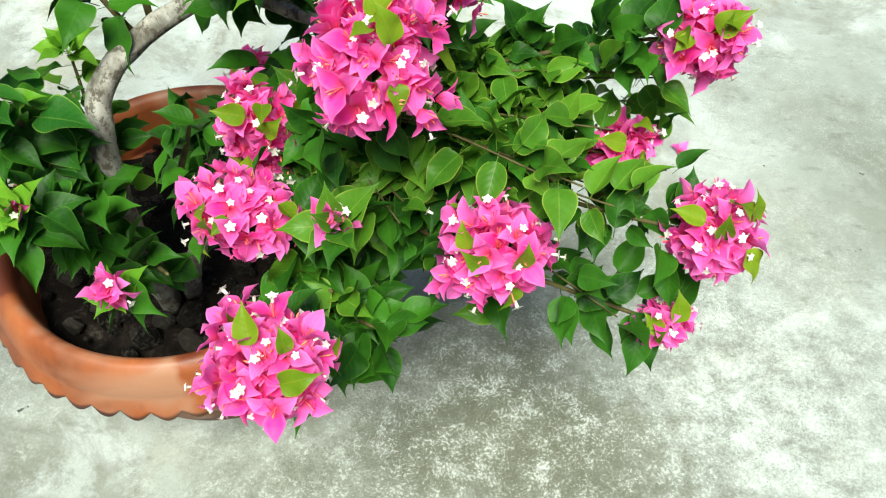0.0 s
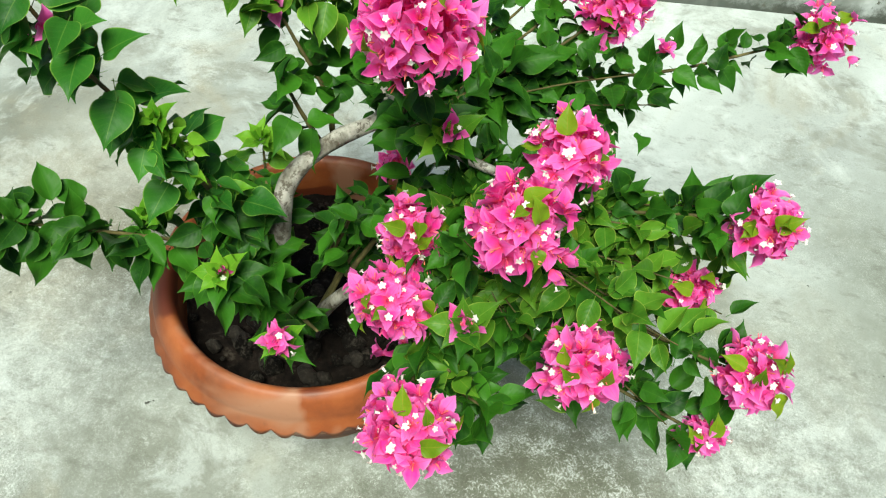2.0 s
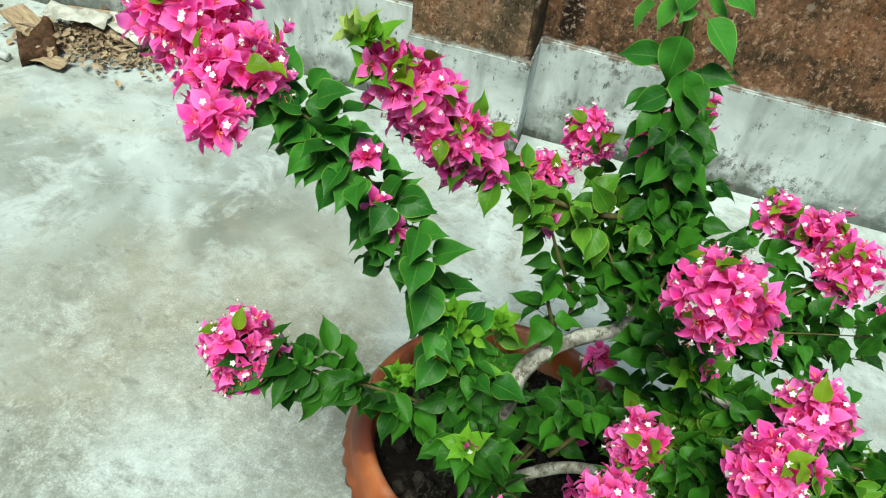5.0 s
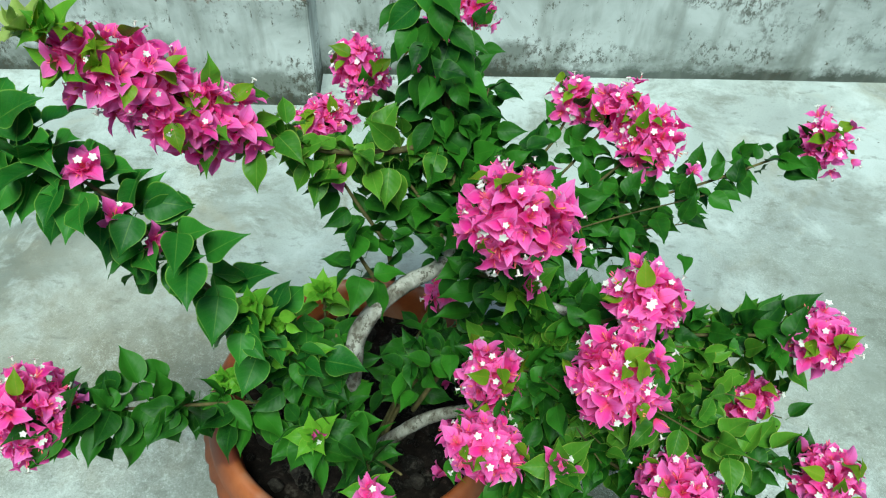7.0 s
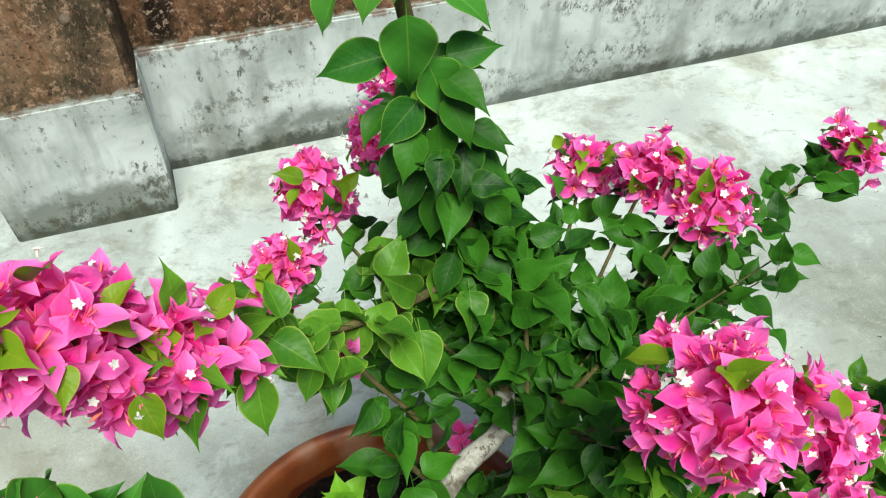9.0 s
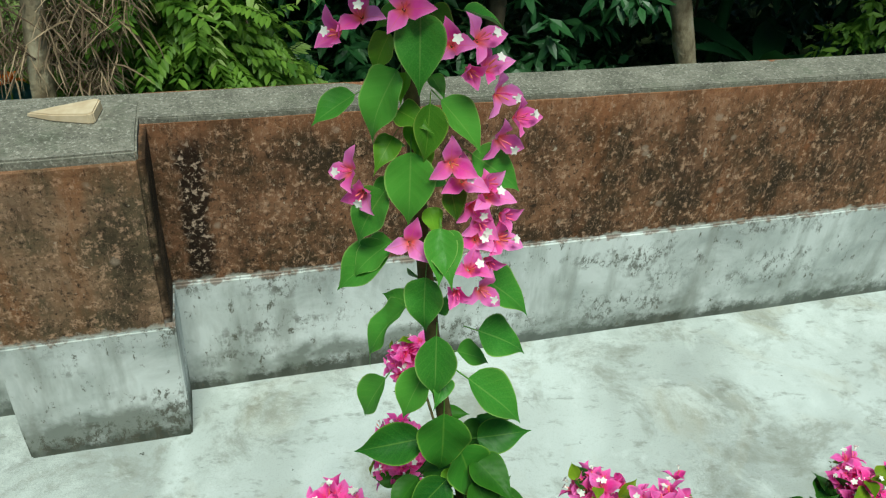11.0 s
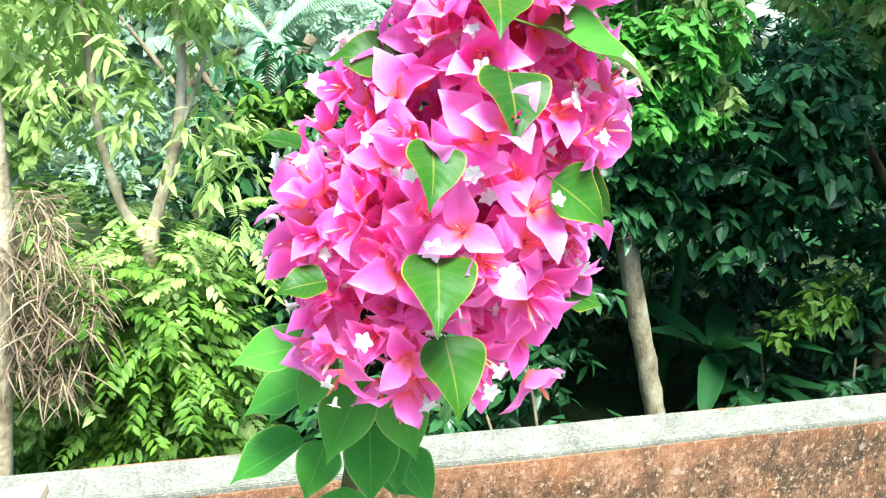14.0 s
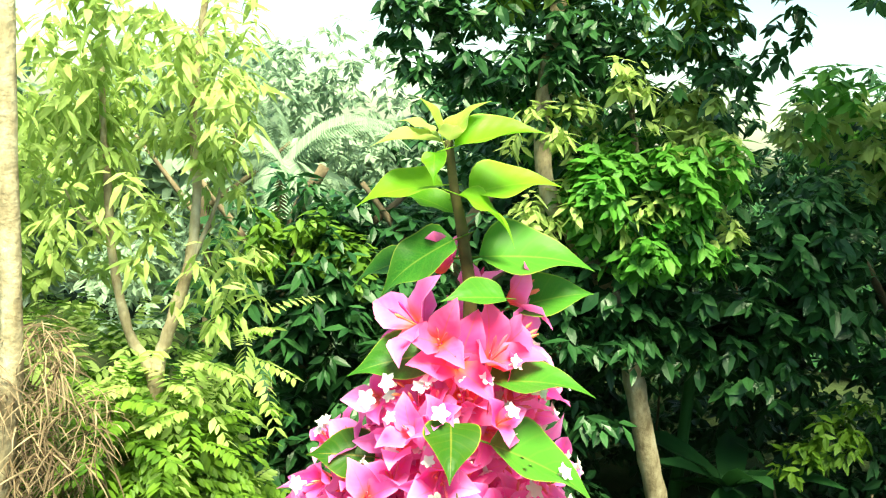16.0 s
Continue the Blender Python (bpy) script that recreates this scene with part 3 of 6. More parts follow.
def star():
    """A tiny five-lobed white flower, its mouth towards z."""
    verts, faces, n = [(0, 0, -0.12)], [], 20
    for k in range(n):
        a = 2 * math.pi * k / n
        r = 0.80 + 0.20 * math.cos(5 * a)
        verts.append((r * math.cos(a), r * math.sin(a), 0.12 * math.cos(5 * a) ** 2))
    for k in range(n):
        faces.append((0, 1 + k, 1 + (k + 1) % n))
    b = len(verts)
    for z, r in ((-0.10, 0.34), (-1.1, 0.22)):
        for k in range(5):
            a = 2 * math.pi * k / 5
            verts.append((r * math.cos(a), r * math.sin(a), z))
    for k in range(5):
        faces.append((b + k, b + 5 + k, b + 5 + (k + 1) % 5, b + (k + 1) % 5))
    return np.array(verts, dtype=float), faces, np.zeros((len(verts), 2))


def needle():
    """An unopened floret: a slim tube with a swollen tip."""
    verts, faces = [], []
    for z, r in ((0, 0.025), (0.5, 0.025), (0.85, 0.055), (1.0, 0.012)):
        for k in range(5):
            a = 2 * math.pi * k / 5
            verts.append((r * math.cos(a), r * math.sin(a), z))
    for i in range(3):
        for k in range(5):
            a, b = i * 5 + k, i * 5 + (k + 1) % 5
            faces.append((a, b, b + 5, a + 5))
    return np.array(verts), faces, np.zeros((len(verts), 2))


STAR, NEEDLE = star(), needle()


# ---- terrace ----
WALL_TURN = math.atan(0.178)
WALL = Matrix.Translation((-0.715, 2.471, 0)) @ Matrix.Rotation(WALL_TURN, 4, "Z")   # x runs along the parapet's inner face
TOP, PLINTH = 0.895, 0.40


def build_floor():
    bm = bmesh.new()
    nx, ny = 56, 34
    grid = [[bm.verts.new((-9 + 18 * i / nx, -1.9 + 4.75 * j / ny, 0)) for j in range(ny + 1)] for i in range(nx + 1)]
    for i in range(nx):
        for j in range(ny):
            bm.faces.new((grid[i][j], grid[i + 1][j], grid[i + 1][j + 1], grid[i][j + 1]))
    for v in bm.verts:   # the far edge follows the parapet; the slab is not quite even
        edge = 2.471 + (v.co.x + 0.715) * 0.178 + 0.10
        v.co.y = -1.9 + (v.co.y + 1.9) / 4.75 * (edge + 1.9)
        v.co.z = 0.004 * noise.noise(v.co * 1.3) - 0.002
    ext = bmesh.ops.extrude_face_region(bm, geom=list(bm.faces))
    for v in [g for g in ext["geom"] if isinstance(g, bmesh.types.BMVert)]:
        v.co.z -= 0.14
    bmesh.ops.recalc_face_normals(bm, faces=bm.faces)
    ob = part("floor", bm, CONCRETE, None)
    return tagged(ob, "weathered grey-white concrete terrace floor with dark stains", "floor", kind="structure")


def build_parapet():
    wall = new("wall_parapet")
    wall.matrix_world = WALL
    tagged(wall, "low terrace parapet of stained red plaster over whitewashed plinth", "parapet wall", kind="structure")
    L0, L1, deep = -7.6, 8.6, 0.165

    def face(name, mat, z0, z1, y0, label, bevel=0.006, back=deep):
        bm = bmesh.new()
        block(bm, L0, y0, z0, L1, back, z1, bevel)
        bmesh.ops.subdivide_edges(bm, edges=[e for e in bm.edges if e.calc_length() > 2], cuts=90, use_grid_fill=True)
        for v in bm.verts:
            v.co += 0.004 * noise.noise_vector(v.co * 5 + Vector((z0 * 9, 0, 0)))
        part(name, bm, mat, wall, label)

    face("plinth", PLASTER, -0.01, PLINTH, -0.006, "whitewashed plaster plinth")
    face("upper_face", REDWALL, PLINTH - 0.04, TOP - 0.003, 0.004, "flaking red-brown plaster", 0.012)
    face("coping", COPING, TOP - 0.03, TOP, 0.008, "rough grey concrete coping", 0.003, 0.152)
    for k, x in enumerate((-0.41, -3.6, 3.4, 6.4)):
        pier = new("wall_pier")
        pier.matrix_world = WALL @ Matrix.Translation((x, 0, 0))
        tagged(pier, "square pier of the parapet, red plaster over whitewash", "pier", kind="structure")
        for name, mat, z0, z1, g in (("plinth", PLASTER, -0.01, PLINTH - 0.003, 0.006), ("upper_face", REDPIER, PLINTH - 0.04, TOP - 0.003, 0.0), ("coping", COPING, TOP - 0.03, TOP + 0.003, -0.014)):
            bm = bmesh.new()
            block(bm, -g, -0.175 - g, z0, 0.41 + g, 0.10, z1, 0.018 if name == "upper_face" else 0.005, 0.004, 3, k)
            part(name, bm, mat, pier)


def build_house():
    """The house wall that closes the terrace behind the camera."""
    bm = bmesh.new()
    block(bm, -9, -2.2, -3.2, 9, -1.95, 2.7, 0.01)
    tagged(part("wall_house", bm, HOUSE, None), "plain cream plastered house wall behind the terrace", "house wall", kind="structure")
    bm = bmesh.new()
    block(bm, -9.0, -1.95, -3.2, 9.0, 2.1, -0.16, 0.02)
    tagged(part("wall_storey", bm, HOUSE, None), "cream plastered storey that carries the terrace", "house wall", kind="structure")


def build_ground():
    bm = bmesh.new()
    bmesh.ops.create_grid(bm, x_segments=80, y_segments=80, size=400)
    for v in bm.verts:
        v.co.z = -3.2 + 0.4 * noise.noise(v.co * 0.05)
    tagged(part("ground", bm, GROUND, None), "overgrown garden ground below the terrace", "ground", kind="structure")


build_floor()
build_parapet()
build_house()
build_ground()

# ---- clay pot and soil ----
POT = Vector((-0.204, 1.052, 0.0))
RIM = 0.345


def lathe(profile, n=96, ripple=None):
    bm = bmesh.new()
    rings = []
    for j, (r, z) in enumerate(profile):
        ring = []
        for k in range(n):
            a = 2 * math.pi * k / n
            rr, zz = r, z
            if ripple and j in ripple:
                s = abs(math.sin(a * 22))
                rr += ripple[j] * (0.4 + 0.6 * s)
                zz -= 1.1 * ripple[j] * s
            w = 1 + 0.012 * noise.noise(Vector((math.cos(a) * 1.5, math.sin(a) * 1.5, z * 3)))
            ring.append(bm.verts.new((rr * math.cos(a) * w, rr * math.sin(a) * w, zz)))
        rings.append(ring)
    for a, b in zip(rings, rings[1:]):
        for k in range(n):
            bm.faces.new((a[k], a[(k + 1) % n], b[(k + 1) % n], b[k]))
    bm.faces.new(rings[0][::-1])
    return bm


def build_pot():
    pot = tagged(new("clay_pot"), "wide terracotta flowerpot with a scalloped rim on the floor", "flowerpot")
    pot.matrix_world = Matrix.Translation(POT)
    part("body", lathe([(0.195, 0.0), (0.212, 0.006), (0.232, 0.07), (0.256, 0.16), (0.276, 0.235), (0.283, 0.276), (0.262, 0.276), (0.25, 0.20), (0.20, 0.05), (0.0001, 0.04)]), CLAY, pot, smooth=True)
    rim = [(0.278, 0.262), (0.298, 0.262), (0.313, 0.266), (0.315, 0.274), (0.310, 0.282), (0.308, 0.296), (0.303, 0.315), (0.295, 0.331),
           (0.286, RIM - 0.002), (0.276, RIM + 0.001), (0.267, RIM - 0.006), (0.262, RIM - 0.022), (0.258, 0.270), (0.256, 0.235)]
    bm = lathe(rim, 312, {1: 0.006, 2: 0.012, 3: 0.007})
    bm.faces.ensure_lookup_table()
    bmesh.ops.delete(bm, geom=[max(bm.faces, key=lambda f: len(f.verts))], context="FACES_ONLY")
    part("rim", bm, CLAY, pot, "thick rolled rim with a pie-crust edge", smooth=True)


def build_soil():
    rnd = random.Random(4)
    bm = bmesh.new()
    rings = []
    for j in range(26):
        r = 0.259 * (j + 0.02) / 25
        ring = []
        for k in range(80):
            a = 2 * math.pi * k / 80
            p = Vector((r * math.cos(a), r * math.sin(a), 0))
            p.z = 0.268 + 0.018 * noise.noise(p * 14) + 0.012 * noise.noise(p * 38) + 0.02 * (1 - r / 0.26)
            ring.append(bm.verts.new(p))
        rings.append(ring)
    for a, b in zip(rings, rings[1:]):
        for k in range(80):
            bm.faces.new((a[k], a[(k + 1) % 80], b[(k + 1) % 80], b[k]))
    soil = new("potting_soil")
    soil.matrix_world = Matrix.Translation(POT - Vector((0, 0, 0.028)))
    tagged(soil, "dark damp crumbly soil filling the clay pot", "soil", kind="stuff")
    part("surface", bm, SOIL, soil, smooth=True)
    shapes = []
    for s in range(4):
        cb = bmesh.new()
        bmesh.ops.create_icosphere(cb, subdivisions=2, radius=1)
        for v in cb.verts:
            v.co *= 1 + 0.35 * noise.noise(v.co * 1.6 + Vector((s * 5, 0, 0)))
        me = bpy.data.meshes.new("clod")
        cb.to_mesh(me)
        cb.free()
        me.materials.append(CLOD)
        shapes.append(me)
    for _ in range(170):
        a, r = rnd.uniform(0, 6.283), 0.245 * math.sqrt(rnd.random())
        s = rnd.uniform(0.006, 0.027) * (0.7 if r > 0.225 else 1)
        ob = child("clod", shapes[rnd.randrange(4)], soil)
        ob.matrix_basis = pose(r * math.cos(a), r * math.sin(a), 0.283 + 0.1 * s, rnd.uniform(0, 360), rnd.uniform(0, 360), 0) @ Matrix.Diagonal((s, s * 0.85, s * 0.7, 1))


build_pot()
build_soil()

# ---- the bougainvillea ----
RND = random.Random(11)
PLANT = tagged(new("bougainvillea"), "trained bougainvillea with green leaves and magenta flower clusters in clay pot", "plant")
UP = Vector((0, 0, 1))
SINGLE = {"leaf": 0, "bract": 0}   # how many leaves and bracts stand as parts of their own
LEAF_MESH, TRI_MESH = {}, {}


def leaf_mesh(k, mat):
    if (k, mat.name) not in LEAF_MESH:
        LEAF_MESH[k, mat.name] = mesh_from("leaf", LEAF_SHAPES[k][0].tolist(), LEAF_SHAPES[k][1], mat, LEAF_SHAPES[k][2], smooth=True)
    return LEAF_MESH[k, mat.name]


def bract_mesh(k, mat):
    if (k, mat.name) not in TRI_MESH:
        TRI_MESH[k, mat.name] = mesh_from("bract", TRIPLETS[k][0].tolist(), TRIPLETS[k][1], mat, TRIPLETS[k][2], smooth=True)
    return TRI_MESH[k, mat.name]


HEAD_FACE = Vector((0.05, -0.45, 0.85)).normalized()   # the flowers turn out of the foliage to the open side
FLOWER_SPACE = []   # centres and radii that leaves grow around


def in_flower(p):
    for c, r in FLOWER_SPACE:
        v = p - c
        along = v.dot(HEAD_FACE)
        if -0.5 * r < along < 0.11 and (v - HEAD_FACE * along).length < r * 0.8:
            return True
    return False


def over_soil(p):
    """The bare hollow over the pot's open side, where nothing has sprouted."""
    return -0.10 < p.x < 0.10 and 0.77 < p.y < 0.985 and p.z < 0.60


def put_leaves(parent, placed, single, mat):
    """Leaves as parts of their own while there are few, else as one mesh."""
    if single and SINGLE["leaf"] + len(placed) <= 420:
        SINGLE["leaf"] += len(placed)
        for k, m in placed:
            child("leaf", leaf_mesh(k, mat), parent).matrix_basis = m
    elif placed:
        child("foliage", joined("foliage", [(LEAF_SHAPES[k], m) for k, m in placed], mat), parent, kind="stuff")


def leaf_at(p, out, branch_way, size, droop=0.35, rnd=RND, reach=0.22, flat=0.0):
    o = out.normalized()
    way = o * 0.8 + branch_way * rnd.uniform(0.0, 0.6) - UP * droop * rnd.uniform(0.2, 1.6) + Vector((rnd.gauss(0, .2), rnd.gauss(0, .2), rnd.gauss(0, .15)))
    face = o * 0.7 * (1 - flat) + UP * (0.8 + 0.3 * flat) + Vector((rnd.uniform(-.65, .65), rnd.uniform(-.8, .35) - 0.2 * flat, rnd.uniform(-.3, .3)))
    s = size * rnd.uniform(0.72, 1.18)
    y = way.normalized()
    return rnd.randrange(3), frame_of(p + y * s * reach + o * 0.003, way, face, s)


def leaves_along(pts, count, size, f0, f1, droop=0.35, spread=0.0, rnd=RND, reach=0.22, flat=0.0):
    placed = []
    n = len(pts) - 1
    ang = rnd.uniform(0, 6)
    for i in range(count):
        f = f0 + (f1 - f0) * (i + rnd.uniform(0, 0.8)) / count
        x = min(f * n, n - 0.001)
        k = int(x)
        p = pts[k].lerp(pts[k + 1], x - k)
        d = (pts[k + 1] - pts[k]).normalized()
        side = d.orthogonal().normalized()
        ang += 2.4 + rnd.uniform(-0.4, 0.4)
        o = side * math.cos(ang) + d.cross(side) * math.sin(ang)
        if o.z < -0.5 and abs(d.z) < 0.8:
            o.z *= -0.4
        if spread:
            p = p + Vector((rnd.gauss(0, spread), rnd.gauss(0, spread), rnd.gauss(0, spread * 0.8)))
        placed.append(leaf_at(p, o, d, size, droop, rnd, reach, flat))
    return placed


def branch(points, r0, r1, count=0, size=0.055, f0=0.15, f1=1.0, mat=None, single=False, droop=0.35, bark=None, spread=0.0, name="branch", broad=False):
    me, pts = tube(name, points, r0, r1, bark or TWIG, 8 if r0 > 0.006 else 6, 6, 0.18)
    ob = child(name, me, PLANT)
    put_leaves(ob, [(3 if broad and j % 3 else q[0], q[1]) for j, q in enumerate(leaves_along(pts, count, size, f0, f1, droop, spread, flat=0.6 if broad else 0.0)) if not in_flower(q[1] @ Vector((0, 0.5, 0))) and not over_soil(q[1] @ Vector((0, 0.5, 0)))], single, mat or LEAF)
    return ob, pts


def rosette(centre, way, count, size, mat, parent=None, single=False):
    """A tuft of young leaves round a shoot tip."""
    w = Vector(way).normalized()
    side = w.orthogonal().normalized()
    placed = []
    for i in range(count):
        a = 2.4 * i
        o = side * math.cos(a) + w.cross(side) * math.sin(a)
        tilt = 1.15 - 0.85 * i / count + 0.2 * math.sin(i * 2.1)
        y = o * math.sin(tilt) + w * math.cos(tilt)
        s = size * (1.1 - 0.55 * i / count)
        placed.append((i % 3, frame_of(Vector(centre) + w * 0.012 * i / count + y * s * 0.12, y, w * 0.9 + UP * 0.4 - o * 0.2, s)))
    put_leaves(parent or PLANT, placed, single, mat)


def flower_head(centre, radii, axis=(0, 0, 1), count=46, bract=0.034, stars=14, single=False, green=4, seed=1, low=-0.75, mat=None, lump=0.42):
    """A rounded cluster of three-bract flowers with white florets and a few leaves among them."""
    rnd = random.Random(seed)
    c = Vector(centre)
    q = Vector(axis).normalized().to_track_quat("Z", "Y")
    rx, ry, rz = (0.94 * k for k in radii)
    head = new("flower_head")
    head.parent = PLANT
    head.matrix_basis = Matrix.Translation(c)
    trip, whites, tubes, greens = [], [], [], []
    for i in range(count):
        z = 1 - (1 - low) * (i + 0.5) / count
        a = 2.39996 * i + rnd.uniform(-0.35, 0.35)
        s = math.sqrt(max(0, 1 - z * z))
        u = Vector((s * math.cos(a), s * math.sin(a), z)) + Vector((rnd.gauss(0, .10), rnd.gauss(0, .10), rnd.gauss(0, .10)))
        u *= 1 + lump * noise.noise(u * 2.1 + Vector((seed * 3.7, 0, 0)))   # sprays of uneven length make the outline lumpy
        nrm = Vector((u.x / rx, u.y / ry, u.z / rz)).normalized()
        sz = bract * rnd.uniform(0.85, 1.22)
        deep = rnd.uniform(-0.004, 0.016)
        p = Vector((u.x * rx, u.y * ry, u.z * rz)) - nrm * (sz * 0.62 + deep)
        nrm = q @ nrm
        way = (nrm + UP * 0.22 + Vector((rnd.gauss(0, .34), rnd.gauss(0, .34), rnd.gauss(0, .34)))).normalized()
        m = Matrix.Translation(q @ p) @ way.to_track_quat("Z", "Y").to_matrix().to_4x4() @ Matrix.Rotation(rnd.uniform(0, 6.28), 4, "Z") @ Matrix.Scale(sz, 4)
        trip.append((rnd.choice((0, 0, 1, 1, 2, 3)), m))
        for _ in range(3):
            nd = (way + Vector((rnd.gauss(0, .2), rnd.gauss(0, .2), rnd.gauss(0, .2)))).normalized()
            tubes.append((NEEDLE, Matrix.Translation(q @ p) @ nd.to_track_quat("Z", "Y").to_matrix().to_4x4() @ Matrix.Scale(sz * rnd.uniform(0.45, 0.72), 4)))
        if i % max(1, int(count / (stars * 1.3))) == 0:
            nd = (way + Vector((rnd.gauss(0, .14), rnd.gauss(0, .14), rnd.gauss(0, .14)))).normalized()
            whites.append((STAR, Matrix.Translation(q @ p + nd * sz * rnd.uniform(0.78, 0.98)) @ nd.to_track_quat("Z", "Y").to_matrix().to_4x4() @ Matrix.Scale(0.0054 * rnd.uniform(0.7, 1.15), 4)))
    for i in range(green):
        a = 6.28 * i / max(1, green) + rnd.uniform(-.5, .5)
        z = rnd.uniform(-0.25, 0.7)
        s = math.sqrt(1 - z * z)
        u = Vector((s * math.cos(a), s * math.sin(a), z)) * 0.86
        if i % 2:   # half of them in the open side's face
            u = (q.inverted() @ (HEAD_FACE + Vector((rnd.uniform(-.7, .7), rnd.uniform(-.5, .5), rnd.uniform(-.5, .5))))).normalized() * 0.9
        nrm = q @ Vector((u.x / rx, u.y / ry, u.z / rz)).normalized()
        p = q @ Vector((u.x * rx, u.y * ry, u.z * rz))
        if nrm.z < -0.2:
            continue
        side = nrm.orthogonal().normalized()
        side = Matrix.Rotation(rnd.uniform(0, 6.28), 3, nrm) @ side
        greens.append((i % 3, frame_of(p - side * bract * 0.3, nrm * 0.75 + side * 0.7, nrm - side * 0.5 + UP * 0.3, bract * rnd.uniform(0.95, 1.5))))
    if single and SINGLE["bract"] + len(trip) <= 560:
        SINGLE["bract"] += len(trip)
        for k, m in trip:
            child("bract", bract_mesh(k, mat or BRACT), head).matrix_basis = m
    else:
        child("bract_mass", joined("bract_mass", [(TRIPLETS[k], m) for k, m in trip], mat or BRACT), head, "papery magenta bracts", "stuff")
    child("bud_tuft", joined("bud_tuft", tubes, TUBE), head, "slender orange-pink unopened florets", "stuff")
    if whites:
        child("floret_spray", joined("floret_spray", whites, FLORET), head, "tiny white star florets", "stuff")
    if greens:
        put_leaves(head, greens, single, LEAF_BRACT)
    return head


def flower(pos, way, size, k=1, mat=None, turn=0.0, star_out=False):
    """One flower of three bracts with its slender florets."""
    d = Vector(way).normalized()
    ob = child("flower", bract_mesh(k, mat or BRACT), PLANT)
    ob.matrix_basis = Matrix.Translation(pos) @ d.to_track_quat("Z", "Y").to_matrix().to_4x4() @ Matrix.Rotation(radians(turn), 4, "Z") @ Matrix.Scale(size, 4)
    tubes = [(NEEDLE, Matrix.Rotation(radians(120 * j + 30), 4, "Z") @ Matrix.Rotation(0.22, 4, "X") @ Matrix.Scale(0.62, 4)) for j in range(3)]
    child("bud_tuft", joined("bud_tuft", tubes, TUBE), ob)
    if star_out:
        child("floret", joined("floret", [(STAR, Matrix.Translation((0.1, 0.05, 0.85)) @ Matrix.Scale(0.19, 4))], FLORET), ob, "tiny white star floret")
    return ob


def stem_leaves(rows, mat, lift=0.0, tilt=0.5, broad=False, rnd=random.Random(37)):
    """Leaves that stand on the leading shoot: foot of the blade, bearing and droop in degrees, length."""
    placed = []
    for x, y, z, bearing, droop, size in rows:
        a, d = radians(bearing), radians(droop - lift)
        o = Vector((math.cos(a), math.sin(a), 0))
        way = o * math.cos(d) - UP * math.sin(d)
        lean = tilt * (1 - 0.30 * abs(o.x)) if mat is LEAF_STEM else tilt   # leaves held out sideways lie flatter
        face = UP * 0.75 * math.cos(d) + o * 0.6 * math.sin(d) + Vector((rnd.gauss(0, .16), rnd.gauss(0, .16) - lean, rnd.gauss(0, .1)))
        placed.append((3 if broad else rnd.randrange(3), frame_of((x, y, z), way, face, size * (0.88 if mat is LEAF_STEM and z < 1.76 else 0.94 if mat is LEAF_STEM else 0.90 if broad else 1.0))))
    put_leaves(stem, placed, True, mat)


# trunk and main stem
TRUNK = [(-0.195, 0.925, 0.25), (-0.190, 0.915, 0.45), (-0.178, 0.932, 0.62), (-0.165, 0.972, 0.688), (-0.117, 1.028, 0.722), (-0.058, 1.064, 0.750), (-0.048, 1.095, 0.783)]
me, _ = tube("trunk", TRUNK, 0.0180, 0.0112, BARK, 14, 8, 0.22)
child("trunk", me, PLANT, "pale grey cracked bark")
me, _ = tube("trunk", [(-0.17, 0.95, 0.26), (-0.12, 0.93, 0.40), (-0.05, 0.93, 0.50), (0.06, 0.93, 0.58)], 0.016, 0.008, BARK, 10, 6, 0.25)
child("side_trunk", me, PLANT, "pale grey cracked bark")
me, _ = tube("trunk", [(-0.055, 1.066, 0.75), (0.0, 1.06, 0.755), (0.08, 1.02, 0.76), (0.17, 0.98, 0.78)], 0.012, 0.006, BARK, 10, 6, 0.25)
child("side_trunk", me, PLANT, "pale grey cracked bark")
STEM = [(-0.054, 1.066, 0.75), (-0.046, 1.12, 0.80), (-0.073, 1.21, 0.92), (-0.105, 1.255, 1.05), (-0.136, 1.28, 1.18), (-0.158, 1.30, 1.32),
        (-0.176, 1.325, 1.48), (-0.186, 1.33, 1.60), (-0.184, 1.29, 1.75), (-0.150, 1.235, 1.88), (-0.135, 1.212, 2.0), (-0.128, 1.21, 2.10), (-0.136, 1.21, 2.15), (-0.143, 1.21, 2.176), (-0.149, 1.21, 2.204)]
me, STEM_PTS = tube("stem", STEM, 0.0105, 0.0022, TWIG, 9, 8, 0.2, 0.95)
stem = child("stem", me, PLANT, "upright brown-green leading shoot")


def leaf_rings(rows, droop, mat, gap=0.012, tilt=0.3, rnd=random.Random(31)):
    """Leaves round the stem: height, bearing in degrees, length."""
    placed = []
    for z, ang, size, *own in rows:
        k = min(range(len(STEM_PTS)), key=lambda i: abs(STEM_PTS[i].z - z))
        c = STEM_PTS[k].copy()
        c.z = z
        a = radians(ang + rnd.uniform(-5, 5))
        o = Vector((math.cos(a), math.sin(a), 0))
        d = radians((own[0] if own else droop) + rnd.uniform(-8, 8))
        way = o * math.cos(d) - UP * math.sin(d)
        face = UP * math.cos(d) + o * math.sin(d) + Vector((rnd.gauss(0, .14), rnd.gauss(0, .14) - tilt, rnd.gauss(0, .1)))
        placed.append((rnd.randrange(3), frame_of(c + o * gap + way * size * 0.18, way, face, size * 0.94)))
    put_leaves(stem, placed, True, mat)


